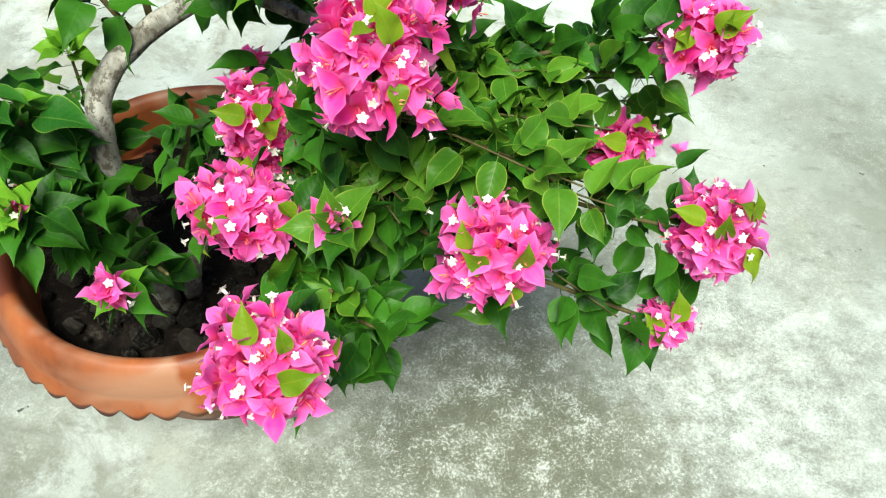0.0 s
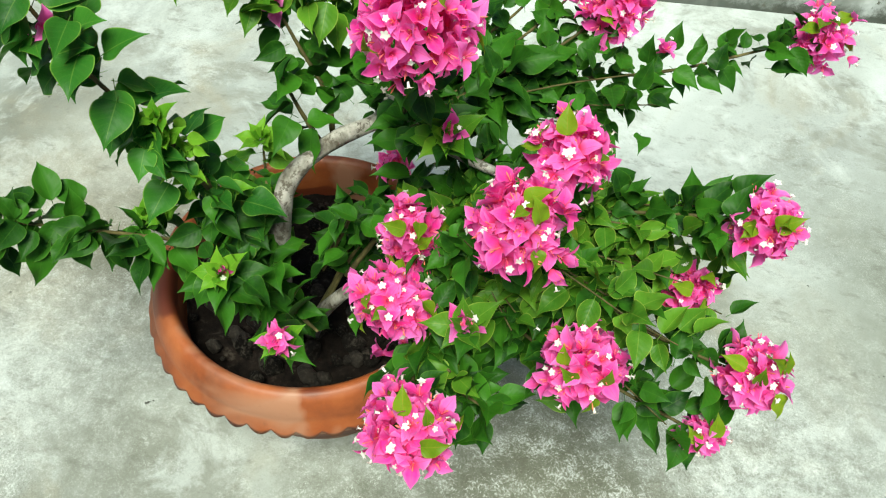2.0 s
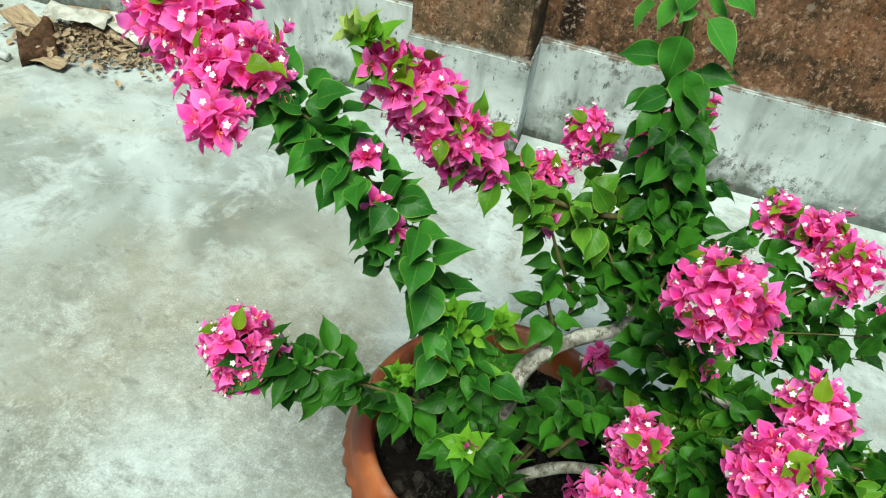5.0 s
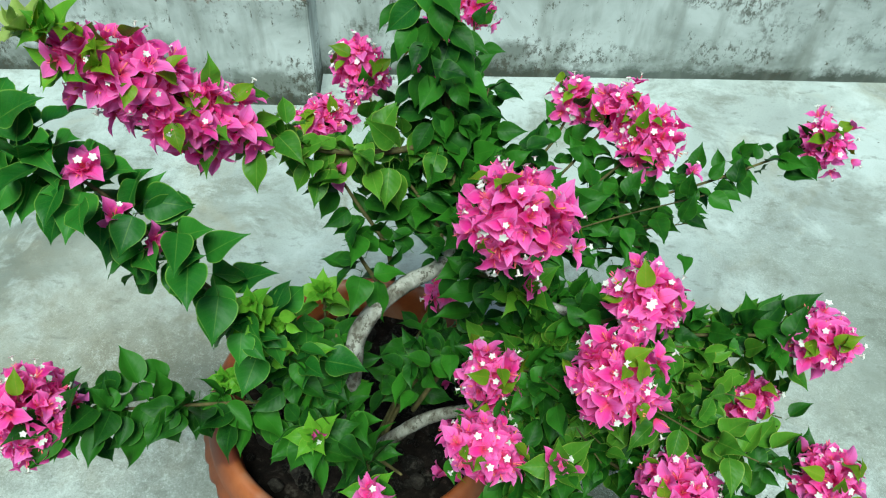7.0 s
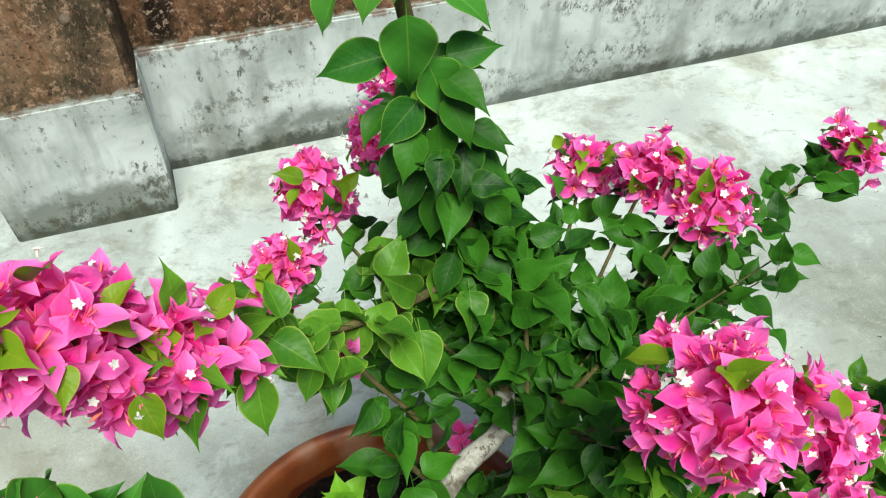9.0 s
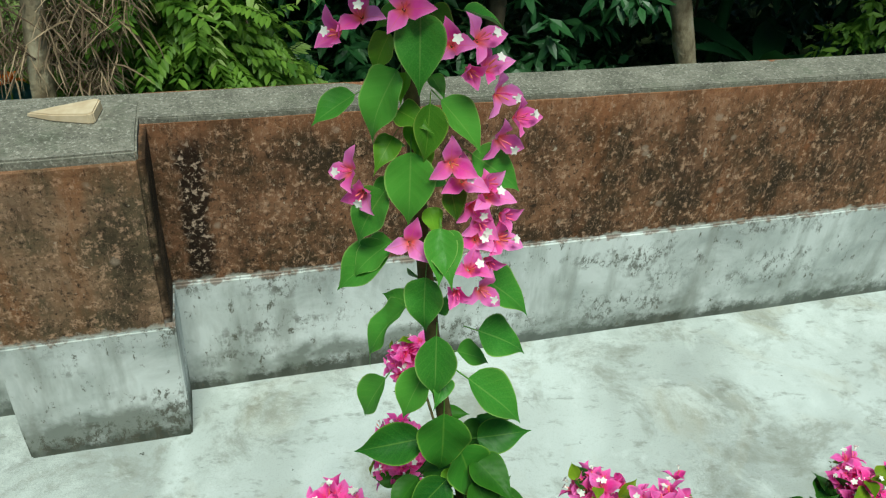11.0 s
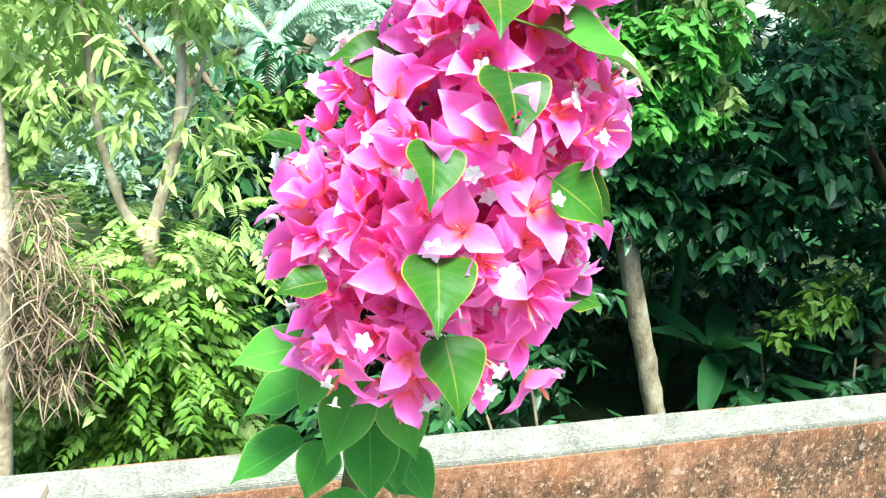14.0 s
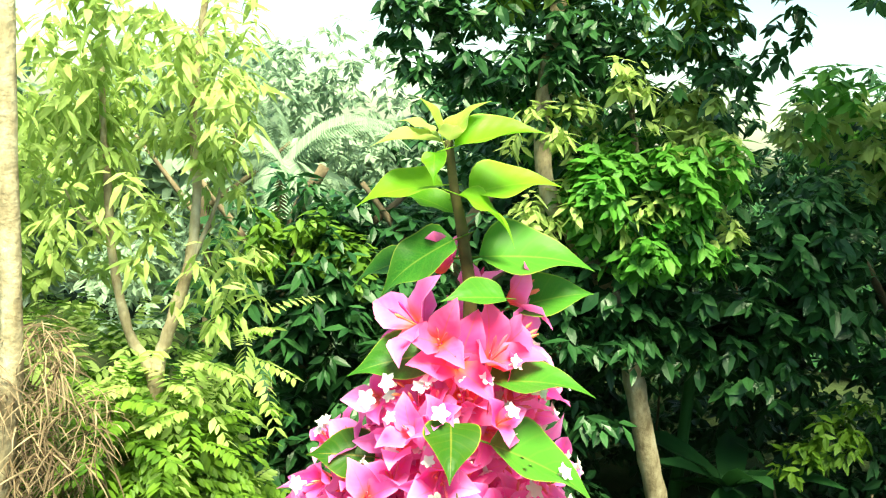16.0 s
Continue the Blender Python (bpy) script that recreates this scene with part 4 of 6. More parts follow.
# the bare lower half, seen against the wall
stem_leaves([(-0.194, 1.297, 1.364, 180, 43, 0.081), (-0.149, 1.281, 1.393, -84, 30, 0.058), (-0.162, 1.274, 1.347, -97, 67, 0.066), (-0.179, 1.283, 1.304, -172, 48, 0.086), (-0.105, 1.301, 1.326, -6, 35, 0.079), (-0.104, 1.292, 1.266, -4, 22, 0.072),
             (-0.149, 1.265, 1.284, -90, 72, 0.078), (-0.156, 1.268, 1.239, -150, 63, 0.072), (-0.195, 1.284, 1.211, 175, 67, 0.073), (-0.112, 1.275, 1.217, -14, 38, 0.092), (-0.122, 1.298, 1.233, 10, 27, 0.052)], LEAF_STEM)
stem_leaves([(-0.096, 1.271, 1.132, 0, -8, 0.060), (-0.137, 1.252, 1.191, -90, 72, 0.082), (-0.155, 1.263, 1.143, 180, 14, 0.075), (-0.118, 1.252, 1.140, -40, 62, 0.078), (-0.129, 1.244, 1.099, -150, 35, 0.064),
             (-0.16, 1.33, 1.30, 80, 30, 0.05), (-0.14, 1.31, 1.20, 110, 30, 0.05)], LEAF_ARCH)
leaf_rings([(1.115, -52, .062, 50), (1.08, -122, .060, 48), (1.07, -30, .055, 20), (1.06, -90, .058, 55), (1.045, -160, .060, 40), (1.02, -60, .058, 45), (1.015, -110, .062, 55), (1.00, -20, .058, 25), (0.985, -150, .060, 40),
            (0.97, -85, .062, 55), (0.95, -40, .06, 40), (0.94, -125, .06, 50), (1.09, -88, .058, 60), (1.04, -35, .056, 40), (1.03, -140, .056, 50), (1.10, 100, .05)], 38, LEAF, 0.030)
# leaves among the small flowers
stem_leaves([(-0.192, 1.307, 1.532, -158, 60, 0.078), (-0.226, 1.326, 1.501, -168, 32, 0.052), (-0.155, 1.306, 1.507, -20, 45, 0.066), (-0.124, 1.311, 1.454, -6, 33, 0.069), (-0.179, 1.293, 1.465, -92, 74, 0.078), (-0.196, 1.317, 1.427, -134, 60, 0.034),
             (-0.200, 1.296, 1.425, -158, 54, 0.068), (-0.192, 1.298, 1.370, -168, 34, 0.062), (-0.151, 1.282, 1.395, -93, 42, 0.058)], LEAF_STEM)
stem_leaves([(-0.169, 1.319, 1.578, -25, 35, 0.036), (-0.198, 1.318, 1.558, -160, 62, 0.038), (-0.190, 1.306, 1.497, -50, 0, 0.036), (-0.165, 1.296, 1.508, -100, 72, 0.050), (-0.193, 1.313, 1.469, -123, 30, 0.036), (-0.144, 1.297, 1.431, -40, 68, 0.038)], LEAF_BRIGHT)
# between the wall's top and the flower spike
stem_leaves([(-0.211, 1.307, 1.686, 180, 22, 0.061), (-0.174, 1.285, 1.694, -50, 60, 0.060), (-0.192, 1.296, 1.654, -140, 58, 0.064), (-0.218, 1.316, 1.616, -145, 18, 0.056), (-0.159, 1.312, 1.631, -20, 45, 0.057), (-0.139, 1.329, 1.574, 0, 18, 0.044),
             (-0.176, 1.299, 1.582, -90, 68, 0.072), (-0.18, 1.36, 1.62, 90, 30, 0.05), (-0.17, 1.36, 1.50, 95, 30, 0.05)], LEAF_STEM)
stem_leaves([(-0.216, 1.218, 1.874, 180, 12, 0.048), (-0.200, 1.208, 1.872, -160, 55, 0.042), (-0.184, 1.214, 1.859, -140, 60, 0.058), (-0.171, 1.213, 1.860, -40, 64, 0.056), (-0.131, 1.257, 1.827, 0, 80, 0.036), (-0.211, 1.254, 1.835, 180, 25, 0.056),
             (-0.214, 1.268, 1.825, 176, 46, 0.045), (-0.179, 1.231, 1.819, -80, 70, 0.055), (-0.204, 1.238, 1.803, -131, 62, 0.044), (-0.218, 1.264, 1.788, -176, 31, 0.060), (-0.157, 1.268, 1.778, -16, 54, 0.052), (-0.173, 1.290, 1.751, 0, 28, 0.060),
             (-0.191, 1.256, 1.759, -92, 72, 0.063), (-0.211, 1.287, 1.723, -170, 46, 0.063), (-0.15, 1.25, 1.85, 60, 30, 0.05), (-0.168, 1.262, 1.80, -60, 55, 0.050)], LEAF_STEM)
leaf_rings([(1.49, -85, .034), (1.47, -70, .030), (1.53, -100, .030), (1.41, -60, .032), (1.56, -40, .028), (1.60, -70, .026), (1.16, -75, .03), (0.99, -110, .034), (1.0, -60, .034), (1.11, -100, .03)], 40, LEAF_YOUNG)
put_leaves(stem, leaves_along(STEM_PTS, 70, 0.056, 0.10, 0.25, 1.0, 0.024, reach=0.3), False, LEAF)
put_leaves(stem, leaves_along(STEM_PTS, 16, 0.030, 0.30, 0.66, 0.7, 0.006, reach=0.3), False, LEAF_STEM)

# the tall flower spike at the top: rings of bracts that narrow upwards
SPIKE = [((-0.155, 1.226, 1.908), (0.084, 0.074, 0.060), 92, 21), ((-0.146, 1.219, 1.955), (0.094, 0.082, 0.062), 96, 22), ((-0.138, 1.214, 2.008), (0.084, 0.074, 0.058), 70, 23), ((-0.130, 1.212, 2.055), (0.064, 0.056, 0.050), 38, 24)]
for c, r, n, sd in SPIKE:
    flower_head(c, r, (0.06, -0.05, 1), round(n * 1.85), 0.0224, 34, True, 0, sd, -0.8, BRACT_SPIKE, 0.22)
# the loosely set young flowers above it
for pos, way, size, k, mat, turn in (
        ((-0.160, 1.185, 2.108), (-0.6, -0.35, 0.45), 0.031, 1, BRACT_SPIKE, 20), ((-0.148, 1.180, 2.100), (-0.1, -0.7, 0.5), 0.026, 0, BRACT_YOUNG, 70), ((-0.146, 1.215, 2.130), (-0.15, 0.1, 1.0), 0.034, 3, BRACT_SPIKE, 0),
        ((-0.126, 1.222, 2.115), (0.1, 0.15, 1.0), 0.032, 3, BRACT_SPIKE, 50), ((-0.108, 1.208, 2.118), (0.75, -0.1, 0.5), 0.031, 0, BRACT_SPIKE, 10), ((-0.138, 1.180, 2.088), (0.0, -0.7, 0.6), 0.030, 1, BRACT_YOUNG, 30),
        ((-0.120, 1.188, 2.088), (0.25, -0.45, 0.8), 0.034, 0, BRACT_YOUNG, 90), ((-0.108, 1.200, 2.095), (0.6, -0.2, 0.5), 0.032, 0, BRACT_SPIKE, 40), ((-0.158, 1.190, 2.068), (-0.6, -0.5, 0.35), 0.031, 1, BRACT_YOUNG, 0),
        ((-0.110, 1.190, 2.065), (0.6, -0.45, 0.3), 0.031, 1, BRACT_YOUNG, 60), ((-0.135, 1.180, 2.072), (0.05, -0.8, 0.35), 0.030, 2, BRACT_YOUNG, 15), ((-0.122, 1.235, 2.085), (0.2, 0.7, 0.5), 0.030, 1, BRACT, 15), ((-0.150, 1.235, 2.09), (-0.4, 0.6, 0.5), 0.030, 1, BRACT, 45)):
    flower(pos, way, size, k, mat, turn, pos[2] < 2.07)
leaf_pairs = [(-0.142, 1.205, 2.151, -172, 36, 0.051), (-0.142, 1.230, 2.137, 172, 15, 0.061), (-0.126, 1.210, 2.142, -4, 1, 0.066), (-0.106, 1.210, 2.114, 4, -9, 0.051), (-0.114, 1.190, 2.124, -165, 5, 0.036),
              (-0.146, 1.190, 2.092, -170, 15, 0.050), (-0.120, 1.180, 2.081, -8, 1, 0.057), (-0.119, 1.166, 2.052, -10, 23, 0.064), (-0.13, 1.24, 2.13, 70, 5, 0.045), (-0.14, 1.24, 2.07, 120, 10, 0.045)]
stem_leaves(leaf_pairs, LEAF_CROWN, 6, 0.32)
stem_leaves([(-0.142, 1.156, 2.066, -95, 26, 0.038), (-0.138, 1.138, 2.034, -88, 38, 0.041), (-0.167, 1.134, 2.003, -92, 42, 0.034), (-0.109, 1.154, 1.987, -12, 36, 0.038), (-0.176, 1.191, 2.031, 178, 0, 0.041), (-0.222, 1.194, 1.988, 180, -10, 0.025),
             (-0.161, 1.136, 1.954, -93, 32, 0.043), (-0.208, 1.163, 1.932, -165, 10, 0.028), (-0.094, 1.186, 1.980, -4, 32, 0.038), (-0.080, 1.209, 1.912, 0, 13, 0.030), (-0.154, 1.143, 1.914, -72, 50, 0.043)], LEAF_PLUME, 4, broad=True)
# the growing tip
stem_leaves([(-0.150, 1.210, 2.180, -176, 16, 0.048), (-0.142, 1.200, 2.176, -14, 26, 0.039), (-0.134, 1.215, 2.176, 4, -10, 0.054), (-0.140, 1.230, 2.163, 150, -11, 0.034), (-0.146, 1.205, 2.201, -6, -12, 0.049), (-0.157, 1.200, 2.197, -96, 38, 0.020)], LEAF_YOUNG, 6, 0.3)
stem_leaves([(-0.153, 1.210, 2.203, 178, 0, 0.038), (-0.156, 1.220, 2.206, 168, -30, 0.022), (-0.153, 1.208, 2.205, 190, -62, 0.026), (-0.148, 1.208, 2.205, -10, -64, 0.028), (-0.145, 1.220, 2.206, 12, -25, 0.024), (-0.150, 1.200, 2.204, -90, -40, 0.020)], LEAF_TIP, 0, 0.36)

# rain drops on the leaf that faces outward
drop_leaf = min((o for o in stem.children if o.name.startswith("leaf")), key=lambda o: (o.matrix_basis.translation - Vector(leaf_pairs[7][:3])).length)
db = bmesh.new()
bmesh.ops.create_icosphere(db, subdivisions=2, radius=1)
for v in db.verts:
    v.co.z *= 0.45
drop_me = bpy.data.meshes.new("water_drop")
db.to_mesh(drop_me)
db.free()
drop_me.materials.append(WATER)
drop_me.polygons.foreach_set("use_smooth", [True] * len(drop_me.polygons))
for u, v, s in ((0.10, 0.35, 0.026), (0.17, 0.42, 0.034), (0.05, 0.47, 0.024), (0.12, 0.55, 0.030), (-0.10, 0.40, 0.022), (0.02, 0.28, 0.02), (0.20, 0.30, 0.02)):
    child("water_drop", drop_me, drop_leaf).matrix_basis = Matrix.Translation((u, v, 0.30 * abs(u) - 0.16 * v * v + 0.006)) @ Matrix.Scale(s, 4)

# small flowers up the bare part of the stem, singly and in twos and threes
for x, y, z, n, lean in ((-0.189, 1.299, 1.583, 1, 0.0), (-0.224, 1.318, 1.557, 2, -0.4), (-0.166, 1.300, 1.618, 1, 0.3), (-0.203, 1.300, 1.618, 1, -0.3), (-0.140, 1.308, 1.548, 3, 0.3), (-0.122, 1.312, 1.517, 2, 0.5), (-0.104, 1.315, 1.482, 2, 0.6),
                      (-0.146, 1.291, 1.457, 1, 0.1), (-0.126, 1.297, 1.427, 3, 0.4), (-0.110, 1.294, 1.407, 3, 0.4), (-0.110, 1.288, 1.373, 4, 0.4), (-0.125, 1.27, 1.345, 3, 0.2), (-0.216, 1.308, 1.433, 2, -0.5), (-0.177, 1.289, 1.376, 1, 0.0)):
    for k in range(n):
        a = 2.1 * k + 37 * z
        d = Vector((lean + 0.35 * math.cos(a) * (n > 1), -0.75 + 0.2 * math.sin(a), 0.35 + 0.4 * math.sin(a) * (n > 1)))
        flower(Vector((x, y, z)) + d.normalized() * 0.004 + Vector((0.010 * math.cos(a), 0, 0.012 * math.sin(a))) * (n > 1), d, 0.0255, (1, 0, 3)[k % 3], BRACT_SPIKE, 40 * k + 200 * z, n > 1 and k < 2)

# clusters on the side branches: end, radii, number of flowers, branch from the trunk to it, leaves on the branch
HUB, MID, LOW = (-0.03, 1.05, 0.745), (0.06, 0.98, 0.66), (0.045, 0.93, 0.572)
HEADS = [
    ((0.055, 0.880, 1.075), (0.068, 0.066, 0.070), 60, [HUB, (0.01, 0.99, 0.86), (0.04, 0.92, 0.98)], 14, True),
    ((0.236, 0.945, 0.885), (0.058, 0.056, 0.056), 42, [MID, (0.15, 0.98, 0.74), (0.21, 0.96, 0.82)], 14, False),
    ((0.203, 0.822, 0.880), (0.066, 0.062, 0.062), 50, [MID, (0.13, 0.90, 0.72), (0.18, 0.85, 0.80)], 14, True),
    ((0.046, 0.905, 0.700), (0.052, 0.048, 0.062), 38, [LOW, (0.048, 0.92, 0.61), (0.047, 0.91, 0.65)], 6, False),
    ((0.052, 0.800, 0.680), (0.058, 0.052, 0.058), 40, [LOW, (0.045, 0.88, 0.59), (0.05, 0.83, 0.63)], 8, False),
    ((0.138, 0.622, 0.705), (0.060, 0.056, 0.060), 48, [LOW, (0.08, 0.80, 0.58), (0.12, 0.69, 0.64)], 22, False),
    ((0.315, 0.772, 0.700), (0.062, 0.056, 0.060), 44, [MID, (0.18, 0.88, 0.62), (0.27, 0.81, 0.65)], 24, False),
    ((0.528, 0.838, 0.680), (0.050, 0.048, 0.052), 40, [MID, (0.22, 0.93, 0.66), (0.38, 0.88, 0.66), (0.48, 0.85, 0.67)], 42, False),
    ((0.505, 0.800, 0.560), (0.034, 0.034, 0.036), 18, [MID, (0.22, 0.88, 0.58), (0.38, 0.83, 0.57), (0.47, 0.81, 0.56)], 36, False),
    ((0.440, 0.968, 0.655), (0.036, 0.036, 0.056), 20, [MID, (0.22, 0.98, 0.62), (0.36, 0.97, 0.63)], 36, False),
    ((0.496, 0.985, 0.800), (0.048, 0.046, 0.054), 38, [MID, (0.20, 1.0, 0.70), (0.36, 1.0, 0.76), (0.44, 0.99, 0.79)], 42, False),
    ((0.120, 1.400, 0.842), (0.050, 0.050, 0.050), 30, [HUB, (0.02, 1.2, 0.78), (0.09, 1.33, 0.80)], 18, False),
    ((0.188, 1.335, 0.880), (0.058, 0.056, 0.056), 40, [HUB, (0.05, 1.16, 0.78), (0.14, 1.28, 0.83)], 20, False),
    ((0.236, 1.268, 0.885), (0.052, 0.050, 0.056), 36, [HUB, (0.08, 1.14, 0.78), (0.18, 1.23, 0.83)], 20, False),
    ((0.565, 1.440, 0.785), (0.056, 0.052, 0.052), 38, [HUB, (0.14, 1.20, 0.76), (0.34, 1.33, 0.74), (0.49, 1.41, 0.765)], 56, False),
    ((-0.245, 1.335, 0.900), (0.050, 0.050, 0.060), 40, [HUB, (-0.12, 1.19, 0.78), (-0.21, 1.29, 0.85)], 16, False),
    ((-0.300, 1.276, 0.832), (0.056, 0.050, 0.046), 36, [HUB, (-0.14, 1.16, 0.76), (-0.25, 1.24, 0.80)], 14, False),
    ((-0.155, 1.490, 0.842), (0.046, 0.046, 0.060), 34, [HUB, (-0.08, 1.25, 0.77), (-0.13, 1.41, 0.80)], 14, False),
    ((-0.112, 1.785, 0.755), (0.056, 0.052, 0.052), 34, [HUB, (-0.04, 1.30, 0.76), (-0.09, 1.65, 0.75)], 10, False),
    ((-0.572, 0.715, 0.728), (0.072, 0.064, 0.068), 60, [(-0.19, 0.92, 0.5), (-0.28, 0.86, 0.60), (-0.40, 0.79, 0.67), (-0.50, 0.74, 0.71)], 84, False),
    ((-0.612, 0.815, 1.165), (0.084, 0.078, 0.076), 78, [(-0.19, 0.92, 0.55), (-0.27, 0.87, 0.78), (-0.35, 0.84, 0.94), (-0.42, 0.84, 1.06), (-0.51, 0.835, 1.125)], 106, False),
]
FLOWER_SPACE += [(Vector(c), max(r)) for c, r, *_ in HEADS[:11]]
for i, (c, r, n, way, leaves, single) in enumerate(HEADS):
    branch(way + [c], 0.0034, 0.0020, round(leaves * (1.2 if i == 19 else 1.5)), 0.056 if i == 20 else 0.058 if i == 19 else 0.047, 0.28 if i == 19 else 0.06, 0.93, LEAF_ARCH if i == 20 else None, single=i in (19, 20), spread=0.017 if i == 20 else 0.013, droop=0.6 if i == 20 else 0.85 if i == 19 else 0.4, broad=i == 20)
    flower_head(c, r, Vector(c) - Vector(way[-1]) + UP * 0.05, round(n * 1.75), 0.0262, max(10, round(n * 0.55)), single, 6 if n > 25 else 4, 100 + i)

flower_head((-0.69, 0.835, 1.215), (0.080, 0.074, 0.072), (-0.6, 0.1, 0.7), 96, 0.029, 26, False, 6, 131)
flower_head((-0.565, 0.712, 1.175), (0.042, 0.040, 0.042), (0.1, -0.8, 0.2), 22, 0.029, 6, False, 1, 132)

# the long spray of flowers that leans out to the side
ob, _ = branch([(-0.07, 1.20, 0.90), (-0.15, 1.15, 0.90), (-0.24, 1.10, 0.93), (-0.32, 1.045, 1.00), (-0.40, 0.985, 1.10), (-0.47, 0.94, 1.18), (-0.505, 0.925, 1.205)], 0.006, 0.002, 84, 0.056, 0.08, 0.66, LEAF_BRIGHT, spread=0.022, droop=0.8)
for c, r, n, sd in (((-0.358, 1.012, 1.035), (0.062, 0.060, 0.066), 48, 61), ((-0.395, 0.985, 1.085), (0.066, 0.062, 0.068), 52, 62), ((-0.428, 0.957, 1.138), (0.056, 0.056, 0.062), 38, 63), ((-0.460, 0.940, 1.180), (0.034, 0.034, 0.044), 14, 64)):
    flower_head(c, r, (-0.6, -0.35, 0.6), round(n * 1.5), 0.029, max(5, n // 3), False, 7, sd, -0.9)
rosette((-0.498, 0.925, 1.212), (-0.5, -0.3, 0.8), 9, 0.042, LEAF_TIP)
rosette((-0.478, 0.935, 1.205), (-0.2, -0.4, 0.9), 8, 0.044, LEAF_YOUNG)
rosette((-0.465, 0.925, 1.175), (-0.4, -0.7, 0.3), 5, 0.046, LEAF_YOUNG)

# leafy shoots without flowers
SHOOTS = [
    ([(-0.136, 1.06, 0.70), (-0.15, 1.08, 0.76), (-0.20, 1.10, 0.83), (-0.235, 1.11, 0.89)], 18, 0.052, LEAF, 0.25),
    ([(-0.19, 0.92, 0.40), (-0.21, 0.87, 0.55), (-0.20, 0.81, 0.63), (-0.193, 0.785, 0.665)], 26, 0.052, LEAF, 0.2),
    ([(-0.19, 0.92, 0.45), (-0.23, 0.88, 0.62), (-0.248, 0.877, 0.734)], 18, 0.054, LEAF, 0.3),
    ([(-0.248, 0.877, 0.72), (-0.265, 0.86, 0.79), (-0.272, 0.85, 0.865)], 20, 0.030, LEAF_YOUNG, 0.1),
    ([(-0.19, 0.92, 0.42), (-0.20, 0.87, 0.54), (-0.17, 0.84, 0.60)], 18, 0.054, LEAF, 0.25),
    ([(-0.19, 0.93, 0.48), (-0.24, 0.91, 0.60), (-0.26, 0.88, 0.67)], 16, 0.052, LEAF, 0.3),
    ([(-0.19, 0.94, 0.45), (-0.20, 0.95, 0.58), (-0.207, 0.957, 0.67)], 12, 0.056, LEAF, 0.4),
    ([(-0.20, 0.95, 0.36), (-0.24, 1.00, 0.52), (-0.251, 1.037, 0.65)], 18, 0.048, LEAF_BRIGHT, 0.3),
    ([(-0.17, 0.93, 0.34), (-0.15, 0.87, 0.46), (-0.115, 0.785, 0.55)], 20, 0.052, LEAF, 0.3),
    ([(-0.15, 0.90, 0.40), (-0.12, 0.85, 0.48), (-0.07, 0.80, 0.545)], 10, 0.050, LEAF, 0.5),
    ([(-0.107, 0.94, 0.547), (-0.08, 0.95, 0.61), (-0.063, 0.955, 0.66)], 18, 0.050, LEAF, 0.1),
    ([(-0.15, 0.95, 0.32), (-0.10, 1.00, 0.46), (-0.04, 1.02, 0.58)], 20, 0.052, LEAF, 0.35),
    ([(-0.15, 0.95, 0.32), (-0.11, 1.03, 0.46), (-0.08, 1.06, 0.56)], 20, 0.052, LEAF, 0.35),
    ([(-0.16, 0.96, 0.32), (-0.10, 1.06, 0.44), (-0.02, 1.10, 0.54)], 20, 0.052, LEAF, 0.35),
    ([(-0.08, 0.94, 0.50), (-0.02, 1.0, 0.60), (0.02, 1.03, 0.66)], 20, 0.052, LEAF, 0.3),
    ([(-0.13, 1.02, 0.70), (-0.17, 1.03, 0.76), (-0.19, 1.02, 0.84)], 9, 0.054, LEAF, 0.3),
    ([LOW, (0.06, 0.84, 0.58), (0.155, 0.785, 0.70)], 26, 0.056, LEAF, 0.3),
    ([LOW, (0.08, 0.83, 0.56), (0.15, 0.755, 0.62)], 20, 0.054, LEAF_BRIGHT, 0.35),
    ([LOW, (0.10, 0.80, 0.54), (0.20, 0.73, 0.60)], 22, 0.054, LEAF, 0.35),
    ([LOW, (0.08, 0.85, 0.52), (0.18, 0.80, 0.56)], 22, 0.054, LEAF, 0.35),
    ([LOW, (0.10, 0.80, 0.54), (0.16, 0.70, 0.56)], 24, 0.056, LEAF, 0.35),
    ([LOW, (0.09, 0.79, 0.54), (0.21, 0.75, 0.575)], 26, 0.054, LEAF, 0.35),
    ([HUB, (0.03, 1.0, 0.82), (0.08, 0.95, 0.86)], 18, 0.056, LEAF, 0.3),
    ([HUB, (-0.02, 1.12, 0.82), (-0.02, 1.17, 0.90)], 30, 0.056, LEAF, 0.1),
    ([HUB, (0.06, 1.10, 0.80), (0.12, 1.14, 0.84)], 30, 0.054, LEAF, 0.1),
    ([HUB, (-0.08, 1.13, 0.78), (-0.14, 1.18, 0.82)], 26, 0.052, LEAF, 0.1),
]
for pts, n, size, mat, f0 in SHOOTS:
    branch(pts, 0.005, 0.002, round(n * 1.3), size * 1.04, f0, 1.0, mat, spread=0.013)
rosette((0.078, 0.950, 0.850), (0, -0.35, 0.9), 10, 0.052, LEAF_YOUNG, single=True)
rosette((-0.189, 0.779, 0.668), (-0.1, -0.5, 0.8), 9, 0.042, LEAF_YOUNG, single=True)
rosette((-0.111, 0.762, 0.550), (0, -0.5, 0.8), 7, 0.042, LEAF_YOUNG, single=True)
rosette((0.159, 0.78, 0.70), (0, -0.5, 0.8), 7, 0.052, LEAF_BRIGHT, single=True)
rosette((-0.251, 1.037, 0.662), (0, -0.2, 1.0), 10, 0.042, LEAF_YOUNG, single=True)
